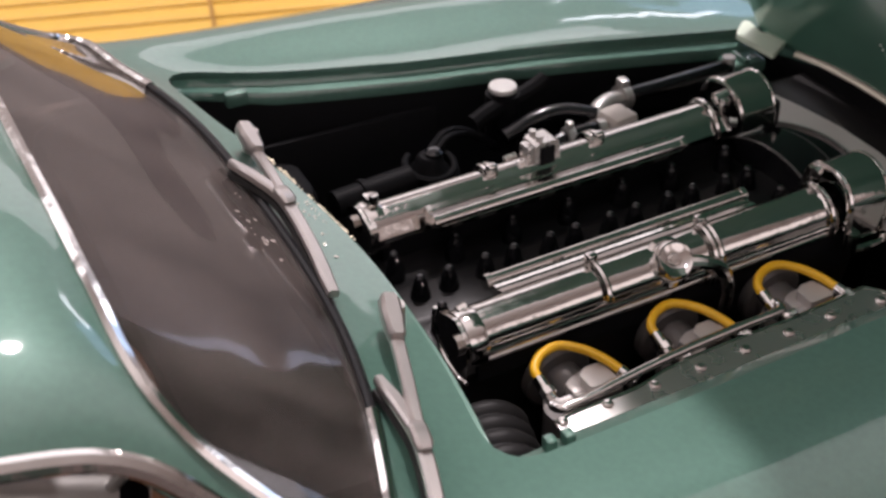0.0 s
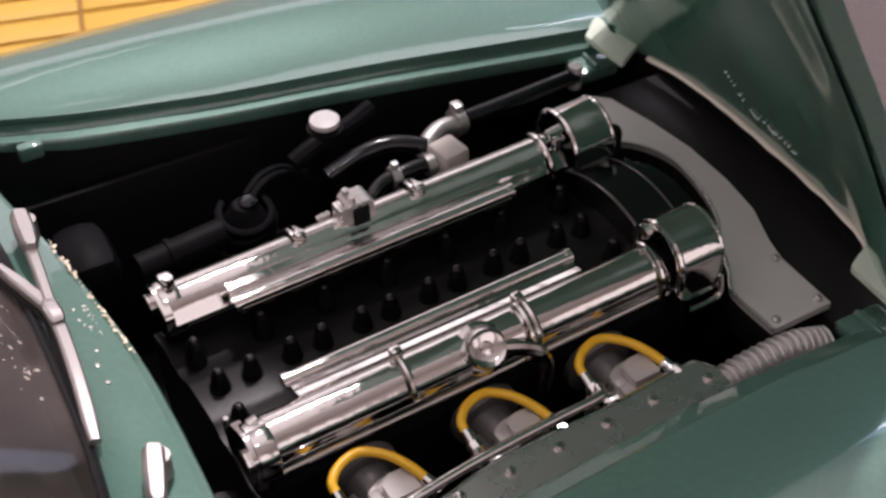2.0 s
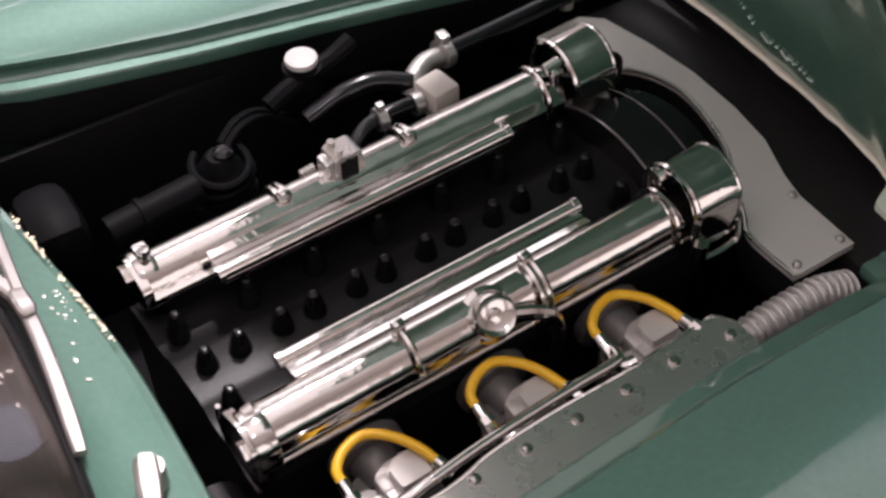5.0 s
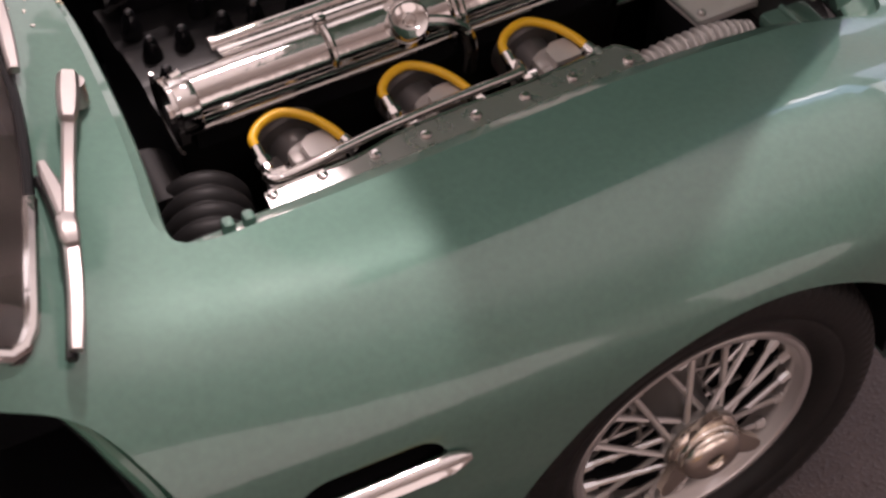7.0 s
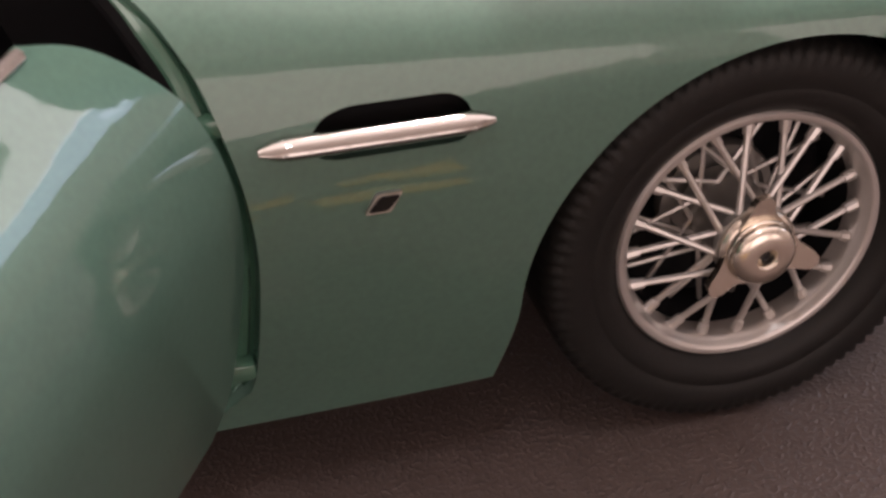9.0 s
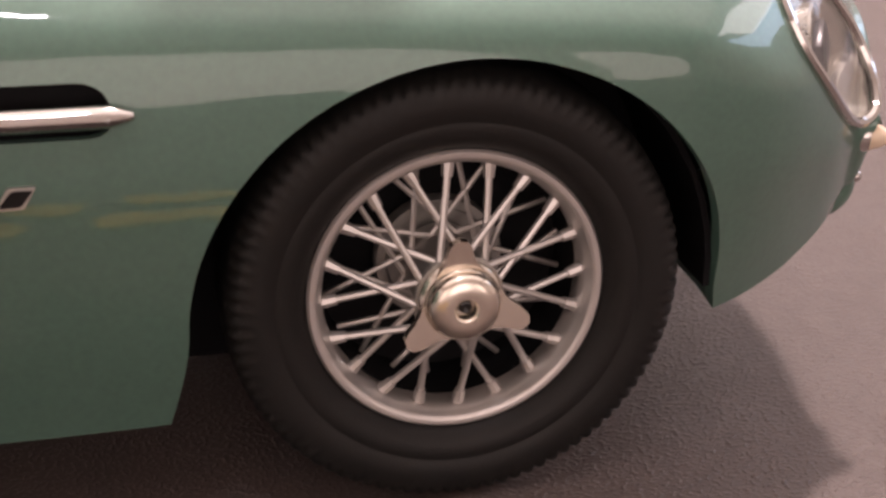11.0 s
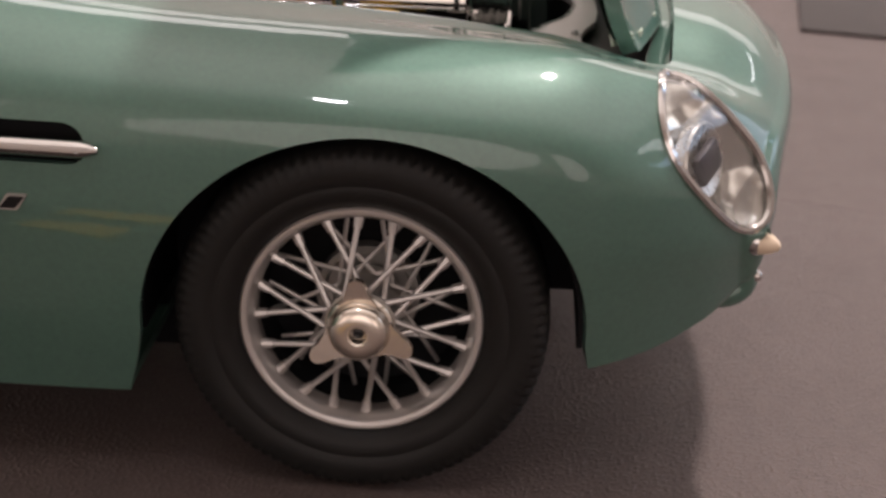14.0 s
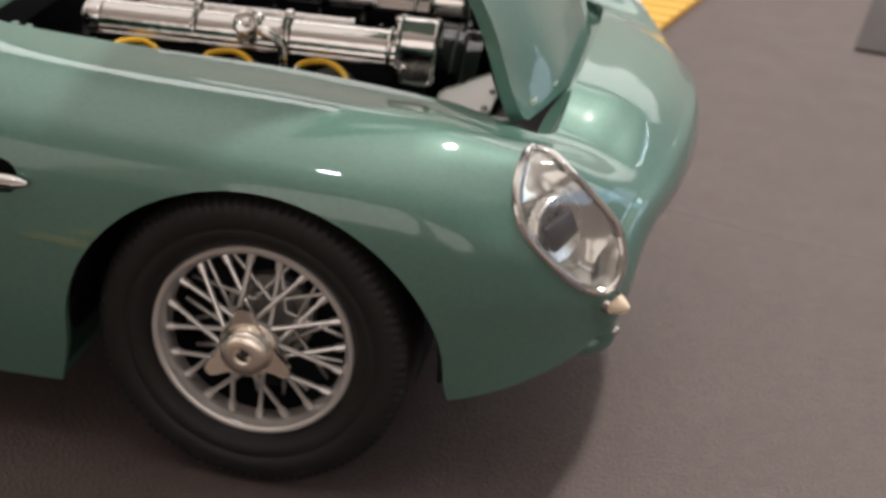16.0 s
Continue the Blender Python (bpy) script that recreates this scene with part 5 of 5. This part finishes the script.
# ---- radiator cowl, hose and the far side's fittings ----
bm = bmesh.new()
cowl = smooth_path([(0.268, -0.29, 0), (0.262, -0.19, 0), (0.285, -0.145, 0), (0.322, -0.07, 0), (0.356, -0.01, 0), (0.377, 0.08, 0), (0.379, 0.15, 0), (0.36, 0.205, 0), (0.325, 0.246, 0), (0.27, 0.268, 0), (0.225, 0.30, 0)], 5)
outer = [(0.225, 0.37), (0.25, 0.394), (0.345, 0.402), (0.382, 0.372), (0.41, 0.27), (0.428, 0.17), (0.432, 0.06), (0.424, -0.03), (0.398, -0.11), (0.388, -0.16), (0.392, -0.285)]
add_prism(bm, [(p.x, p.y) for p in cowl] + outer, "z", 0.728, 0.742)
bevelled(bm, 0.004, 2)
part("radiator_cowl", bm, material("brushed_grey_metal", (0.72, 0.69, 0.665), rough=0.3, metal=0.28, vary=0.12, vary_scale=200, rough_vary=0.1), car, "brushed grey metal radiator cowl")
bm = bmesh.new()
add_tube(bm, [(p.x + 0.001, p.y, 0.7405) for p in cowl], 0.0042, 8)
part("cowl_bead", bm, POLISHED, car, "bright rolled inner edge of the cowl")
for x, y in ((0.285, -0.275), (0.377, -0.268), (0.376, -0.155), (0.245, 0.35)):
    bm = bmesh.new()
    bmesh.ops.create_icosphere(bm, subdivisions=2, radius=0.008, matrix=Matrix.Translation((x, y, 0.744)))
    part("screw", bm, SATIN, car)
bm = bmesh.new()
add_prism(bm, [(p.x, p.y) for p in cowl] + [(p.x + 0.012, p.y) for p in reversed(cowl)], "z", 0.66, 0.73)
part("cowl_lip", bm, MATT, car, "black inner lip of the cowl")
bm = bmesh.new()
add_box(bm, 0.475, 0.03, 0.655, 0.18, 0.80, 0.12, 0.008)
part("radiator", bm, material("charcoal_plastic", (0.02, 0.019, 0.019), rough=0.45, ior=1.35, vary=0.3, vary_scale=300), car, "black radiator top")
bm = bmesh.new()
add_box(bm, 0.27, 0.2, 0.80, 0.03, 0.03, 0.06, 0.01)
part("tensioner", bm, MATT, car)

bm = bmesh.new()
axis = smooth_path([(0.12, -0.338, 0.722), (0.2, -0.332, 0.728), (0.28, -0.33, 0.728), (0.345, -0.338, 0.715)], 52)
add_tube(bm, axis, [0.0265 + 0.0045 * math.cos(2 * math.pi * k / 10) for k in range(len(axis))], 18)
part("ribbed_hose", bm, material("dull_silver_plastic", (0.5, 0.48, 0.46), rough=0.42, metal=0.55, vary=0.12, vary_scale=300), car, "silver ribbed air hose")

bm = bmesh.new()
add_cyl(bm, (-0.19, 0.45, 0.72), (-0.19, 0.45, 0.834), 0.034, n=24)
add_tube(bm, smooth_path([(-0.27, 0.42, 0.80), (-0.22, 0.43, 0.815), (-0.14, 0.45, 0.82), (-0.09, 0.46, 0.835)], 5), 0.018, 10)
reservoir = part("reservoir", bm, SOOT, car, "black fluid reservoir")
bm = bmesh.new()
add_cyl(bm, (-0.19, 0.45, 0.84), (-0.19, 0.45, 0.852), 0.028, n=24)
bevelled(bm, 0.003, 2)
part("cap", bm, material("white_plastic", (0.5, 0.49, 0.47), rough=0.4), reservoir, "white reservoir cap")

bm = bmesh.new()
add_tube(bm, smooth_path([(0.06, 0.395, 0.792), (0.15, 0.405, 0.787), (0.25, 0.418, 0.782), (0.335, 0.43, 0.776)], 5), 0.0165, 12)
part("water_pipe", bm, GLOSS, car, "glossy black water pipe")
bm = bmesh.new()
add_cyl(bm, (0.335, 0.43, 0.75), (0.335, 0.43, 0.80), 0.014, n=12)
add_cyl(bm, (0.045, 0.393, 0.792), (0.062, 0.396, 0.792), 0.027, n=16)
add_box(bm, 0.055, 0.4, 0.815, 0.02, 0.025, 0.03, 0.004)
add_tube(bm, smooth_path([(0.045, 0.392, 0.79), (0.01, 0.385, 0.795), (-0.025, 0.365, 0.79), (-0.035, 0.355, 0.77)], 5), 0.018, 12)
part("water_elbow", bm, SATIN, car, "grey metal water elbow")
bm = bmesh.new()
add_tube(bm, smooth_path([(-0.03, 0.36, 0.79), (-0.09, 0.385, 0.80), (-0.15, 0.39, 0.795), (-0.22, 0.385, 0.775)], 6), 0.017, 12)
part("water_hose", bm, GLOSS, car, "black water hose")
bm = bmesh.new()
add_box(bm, -0.012, 0.308, 0.79, 0.055, 0.06, 0.06, 0.008, Matrix.Rotation(radians(10), 4, "Z"))
part("thermostat", bm, material("beige_grey_plastic", (0.48, 0.44, 0.4), rough=0.45, vary=0.1, vary_scale=300), car, "pale grey thermostat housing")
bm = bmesh.new()
add_tube(bm, smooth_path([(-0.04, 0.31, 0.79), (-0.09, 0.308, 0.795), (-0.145, 0.305, 0.79), (-0.18, 0.29, 0.77), (-0.185, 0.28, 0.72)], 6), 0.014, 12)
part("bypass_hose", bm, GLOSS, car, "black bypass hose")
bm = bmesh.new()
for p, r in (((-0.122, 0.306, 0.793), 0.021), ((-0.05, 0.309, 0.79), 0.02)):
    add_cyl(bm, Vector(p) - Vector((0.008, 0, 0)), Vector(p) + Vector((0.008, 0, 0)), r, n=14)
add_box(bm, -0.122, 0.306, 0.817, 0.014, 0.014, 0.018, 0.003)
part("hose_clip", bm, SATIN, car, "grey metal hose clip")

# distributor and other black fittings on the far side
dist = new("distributor")
dist.empty_display_size = 0.01
dist.parent = car
bm = bmesh.new()
add_lathe(bm, [(0.03, -0.13), (0.034, -0.05), (0.041, -0.045), (0.041, -0.03), (0.03, -0.018), (0.026, -0.004), (0.02, 0.002), (0.0, 0.003)], Matrix.Translation((-0.385, 0.375, 0.785)), 24)
part("base", bm, SOOT, dist, "black distributor body")
bm = bmesh.new()
add_lathe(bm, [(0.017, 0.0), (0.017, 0.007), (0.011, 0.012), (0.0, 0.013)], Matrix.Translation((-0.378, 0.372, 0.786)), 12)
part("knob", bm, GLOSS, dist, "glossy black knob")
for k in range(4):
    turn = 0.8 * k
    bm = bmesh.new()
    add_tube(bm, [(-0.385 + (0.047 + 0.004 * (k % 2)) * math.cos(a), 0.375 + 0.047 * math.sin(a), 0.765 - 0.022 * k + 0.008 * math.sin(a + turn)) for a in np.linspace(2.2, 2.2 + 4.9, 26)], 0.0075, 8)
    part("lead", bm, SOOT, dist, "black ignition lead wound round the body")
for dy in (0.0, 0.018):
    bm = bmesh.new()
    add_tube(bm, smooth_path([(-0.37, 0.385 + dy, 0.78), (-0.33, 0.41 + dy, 0.79), (-0.28, 0.43 + dy, 0.775), (-0.22, 0.42 + dy, 0.74)], 5), 0.0075, 8)
    part("lead", bm, SOOT, dist, "black ignition lead")
bm = bmesh.new()
add_cyl(bm, (-0.60, 0.33, 0.76), (-0.44, 0.345, 0.765), 0.028, n=18)
add_cyl(bm, (-0.545, 0.335, 0.762), (-0.535, 0.336, 0.762), 0.032, n=18)
part("coil", bm, SOOT, car, "black ignition coil")
bm = bmesh.new()
add_box(bm, -0.672, 0.39, 0.76, 0.10, 0.14, 0.10, 0.035)
part("heater_box", bm, SOOT, car, "black rounded heater box")
bm = bmesh.new()
prof = [(0.0, -0.15)]
for k in range(5):
    z = -0.14 + 0.034 * k
    prof += [(0.067, z), (0.072, z + 0.004), (0.075, z + 0.01), (0.0745, z + 0.02), (0.07, z + 0.027), (0.067, z + 0.03)]
prof += [(0.06, 0.032), (0.055, 0.0345), (0.0, 0.035)]
add_lathe(bm, prof, Matrix.Translation((-0.63, -0.395, 0.68)) @ Matrix.Rotation(radians(-12), 4, "Z") @ Matrix.Rotation(radians(90), 4, "X"), 32)
add_cyl(bm, (-0.66, -0.28, 0.69), (-0.66, -0.16, 0.69), 0.045, n=20)
part("servo", bm, material("dark_grey_plastic", (0.011, 0.0105, 0.0105), rough=0.5, ior=1.3, vary=0.3), car, "dark grey ribbed brake servo")

# ---- pale green hinge plates by the bonnet's lower corners ----
PALE = material("pale_green_plate", (0.58, 0.66, 0.54), rough=0.35, metal=0.2, vary=0.25, vary_scale=200)
near_plate = [(0.44, -0.265), (0.534, -0.228), (0.53, -0.245), (0.485, -0.295), (0.50, -0.315), (0.50, -0.345), (0.44, -0.365)]
far_plate = [(0.398, 0.497), (0.45, 0.543), (0.46, 0.535), (0.45, 0.475), (0.485, 0.47), (0.505, 0.443), (0.412, 0.383)]
for outline, height, mid, step in ((near_plate, 0.775, 0.44, 0.35), (far_plate, 0.797, 0.45, 0.0)):
    bm = bmesh.new()
    add_prism(bm, rounded(outline, 0.008, 3), "z", 0.0, 0.012)
    for v in bm.verts:
        v.co.z += height + step * (v.co.x - mid)
    bevelled(bm, 0.003, 2)
    part("hinge_plate", bm, PALE, car, "pale green hinge plate")
for y, z in ((-0.385, 0.742), (mirrored(-0.40), 0.745)):
    bm = bmesh.new()
    add_box(bm, 0.405, y, z, 0.09, 0.11, 0.03, 0.008)
    add_cyl(bm, (0.40, y - 0.05, z + 0.017), (0.40, y + 0.05, z + 0.017), 0.006, n=8)
    part("hinge_bracket", bm, PAINT, car, "green hinge bracket")

# ---- scuffs and glints on the scuttle below the wipers, drawn as pale flecks ----
rnd = random.Random(11)
bm = bmesh.new()
for k in range(24):
    t = rnd.random()
    if k < 20:
        x, y, r = -0.737 - 0.022 * rnd.random() + 0.006 * t, 0.085 - 0.105 * t, 0.0008 + 0.0019 * rnd.random() ** 2
    else:
        x, y, r = -0.765 + rnd.gauss(0, 0.008), -0.03 - 0.09 * t * t + rnd.gauss(0, 0.01), 0.0012 + 0.002 * rnd.random()
    m = Matrix.Translation((x, y, 0.951 - 0.225 * (x + 0.732))) @ Matrix.Rotation(rnd.random() * 6.28, 4, "Z") @ Matrix.Diagonal((r * (1 + rnd.random()), r, 0.0008, 1))
    bmesh.ops.create_icosphere(bm, subdivisions=1, radius=1.0, matrix=m)
part("flecks", bm, material("glint_flecks", (0.6, 0.6, 0.54), rough=0.2, metal=0.85, vary=0.2), car, "pale flecks for the scuffs and glints on the scuttle")

bm = bmesh.new()
for k in range(16):
    x, y, r = -0.868 + rnd.gauss(0, 0.011), 0.105 - 0.21 * rnd.random(), 0.001 + 0.0022 * rnd.random() ** 2
    m = Matrix.Translation((x, y, 1.0025 - 0.68 * (x + 0.866))) @ Matrix.Rotation(radians(34), 4, "Y") @ Matrix.Rotation(rnd.random() * 6.28, 4, "Z") @ Matrix.Diagonal((r * (1 + 1.5 * rnd.random()), r, 0.0008, 1))
    bmesh.ops.create_icosphere(bm, subdivisions=1, radius=1.0, matrix=m)
part("glass_flecks", bm, material("beige_flecks", (0.5, 0.44, 0.4), rough=0.4, vary=0.2), windscreen, "beige flecks on the windscreen")

# the scuttle's front lip, worn through to gold for a stretch
bm = bmesh.new()
for k in range(90):
    y = 0.275 - 0.3 * rnd.random()
    across = rnd.gauss(0, 0.0022)
    x = -0.717 - 0.128 * (y - 0.07) + across
    r = 0.0012 + 0.0019 * rnd.random()
    m = Matrix.Translation((x, y, on_body(x - 0.012, y) - 0.0125 - 0.8 * across)) @ Matrix.Rotation(rnd.random() * 6.28, 4, "Z") @ Matrix.Diagonal((r * (1 + rnd.random()), r, 0.0016, 1))
    bmesh.ops.create_icosphere(bm, subdivisions=1, radius=1.0, matrix=m)
part("worn_lip", bm, material("worn_gold_specks", (0.56, 0.49, 0.36), rough=0.35, metal=0.4, vary=0.3, vary_scale=300), car, "worn gold specks along the scuttle's lip")

# ---- yellow ribbed sheet lying beyond the car ----
YSHEET = material("yellow_sheet", (0.58, 0.34, 0.035), rough=0.5, vary=0.2, vary_scale=40, fine=0.1)
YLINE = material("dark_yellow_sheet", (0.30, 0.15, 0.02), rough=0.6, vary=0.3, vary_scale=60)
sheet = thing("yellow_sheet", "yellow ribbed plastic sheet lying flat beyond the car", "sheet")
lie = Matrix.Translation((0.326, 1.68, 0)) @ Matrix.Rotation(radians(-14.5), 4, "Z")
# the sheet's thin dark lines: a darker base colour between the ribs
bm = bmesh.new()
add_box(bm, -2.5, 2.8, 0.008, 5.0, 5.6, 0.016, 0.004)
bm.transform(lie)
part("base", bm, YLINE, sheet, "darker yellow base showing between the ribs", smooth=False)
for k in range(48):
    for x0, x1 in ((-4.99, -0.668), (-0.655, -0.005)):
        bm = bmesh.new()
        add_box(bm, (x0 + x1) / 2, 0.058 + 0.1165 * k, 0.02, x1 - x0, 0.1, 0.016, 0.005)
        bm.transform(lie)
        part("rib", bm, YSHEET, sheet)

# unseen yellow strips, added on the near side for the body's yellow reflections
YSTRIP = material("dull_yellow_plastic", (0.40, 0.25, 0.04), rough=0.6, vary=0.5, vary_scale=70)
for x, y, w, d, turn in ((-0.80, -1.74, 0.26, 0.12, 14), (-0.36, -1.80, 0.34, 0.11, -8), (-0.72, -1.98, 0.34, 0.13, 5), (-0.30, -2.05, 0.30, 0.12, -3)):
    bm = bmesh.new()
    add_box(bm, x, y, 0.012, w, d, 0.024, 0.006, Matrix.Rotation(radians(turn), 4, "Z"))
    tagged(part("yellow_strip", bm, YSTRIP), "narrow unseen yellow strip lying on the road sheet", "offcut", "yellow offcuts")

# a thin dark brown patch on the road sheet beyond the car
bm = bmesh.new()
add_box(bm, 2.3, 3.6, 0.008, 1.5, 1.5, 0.016, 0.006, Matrix.Rotation(radians(-8), 4, "Z"))
tagged(part("dark_patch", bm, material("dark_brown_patch", (0.045, 0.038, 0.036), rough=0.8, vary=0.3, vary_scale=120, bump=0.3, bump_scale=1500)), "thin dark brown patch on the road sheet", "pad")

# a faint crease in the road sheet
bm = bmesh.new()
add_tube(bm, smooth_path([(0.70, 1.04, 0.0), (1.1, 0.94, 0.0), (1.42, 0.855, 0.0), (2.2, 0.66, 0.0)], 5), 0.012, 6, flat=0.15)
part("crease", bm, GROUND, ground, "slightly raised crease")

# ---- room ----
def slab(name, centre, size, mat, label):
    bm = bmesh.new()
    add_box(bm, *(c / S for c in centre), *(c / S for c in size))
    return tagged(part(name, bm, mat, smooth=False), label, "room", kind="structure")


WALL = material("warm_grey_wall", (0.58, 0.55, 0.525), rough=0.8, vary=0.1, vary_scale=2)
# unseen south wall, set paler to bounce more light onto the car's side
PALE_WALL = material("cream_wall", (0.72, 0.65, 0.6), rough=0.8, vary=0.1, vary_scale=2)
DARK = material("reddish_brown_floor", (0.27, 0.165, 0.13), rough=0.5, vary=0.3, vary_scale=3)
CEIL = material("white_ceiling", (0.8, 0.78, 0.75), rough=0.9, vary=0.05, vary_scale=2)
slab("floor", (0, -0.45, -0.80), (5.12, 4.22, 0.06), DARK, "reddish brown floor of the room")
slab("ceiling", (0, -0.45, 1.83), (5.12, 4.22, 0.06), CEIL, "white ceiling of the room")
slab("wall_north", (0, 1.63, 0.5), (5.0, 0.06, 2.6), WALL, "warm grey wall of the room")
slab("wall_south", (0, -2.53, 0.5), (5.0, 0.06, 2.6), PALE_WALL, "cream wall of the room")
slab("wall_east", (2.53, -0.45, 0.5), (0.06, 4.22, 2.6), WALL, "warm grey wall of the room")
slab("wall_west", (-2.53, -0.45, 0.5), (0.06, 4.22, 2.6), WALL, "warm grey wall of the room")

# unseen windows and ceiling lamps, placed from reflections and the car's shadow
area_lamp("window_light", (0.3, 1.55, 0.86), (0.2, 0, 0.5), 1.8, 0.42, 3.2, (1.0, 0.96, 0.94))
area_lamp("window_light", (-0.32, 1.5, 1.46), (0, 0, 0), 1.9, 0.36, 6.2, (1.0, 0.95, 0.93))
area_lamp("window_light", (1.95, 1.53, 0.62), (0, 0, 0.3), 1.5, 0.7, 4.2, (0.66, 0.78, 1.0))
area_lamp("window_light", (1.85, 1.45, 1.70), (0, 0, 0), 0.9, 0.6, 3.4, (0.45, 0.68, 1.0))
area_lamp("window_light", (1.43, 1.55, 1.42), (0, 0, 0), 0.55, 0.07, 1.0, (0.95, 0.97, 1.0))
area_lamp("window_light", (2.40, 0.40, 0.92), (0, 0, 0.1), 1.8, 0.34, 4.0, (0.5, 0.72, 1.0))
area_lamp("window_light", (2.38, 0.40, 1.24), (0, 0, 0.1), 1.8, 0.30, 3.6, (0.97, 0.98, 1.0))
area_lamp("ceiling_lamp", (0.40, 0.66, 1.60), (0, 0, 0), 0.09, 0.09, 25, (1.0, 0.91, 0.86))
area_lamp("ceiling_lamp", (-0.12, -0.60, 1.6), (0, 0, 0), 0.08, 0.05, 1.2, (0.9, 0.95, 1.0))
# unseen fill panels, added to brighten the car's side and the bonnet's underside
area_lamp("fill_panel", (-1.25, -2.43, 0.45), (0, 0, 0.3), 1.9, 1.6, 5.6, (1.0, 0.9, 0.84))
area_lamp("fill_panel", (0.1, -2.40, 0.55), (0, 0, 0.3), 1.6, 1.7, 6.0, (1.0, 0.91, 0.86), "ELLIPSE")
area_lamp("fill_panel", (1.4, -2.46, 0.45), (0, 0, 0.3), 1.3, 1.2, 3.6, (1.0, 0.9, 0.84), "ELLIPSE")
area_lamp("fill_panel", (-2.42, -0.2, 0.6), (0, 0, 0.2), 2.0, 1.0, 15, (1.0, 0.94, 0.9))
# unseen upward fill, added to brighten the ceiling
area_lamp("ceiling_fill", (0.35, 0.0, 1.45), (0.35, 0.0, 3), 4.2, 1.5, 20, (1.0, 0.94, 0.92))
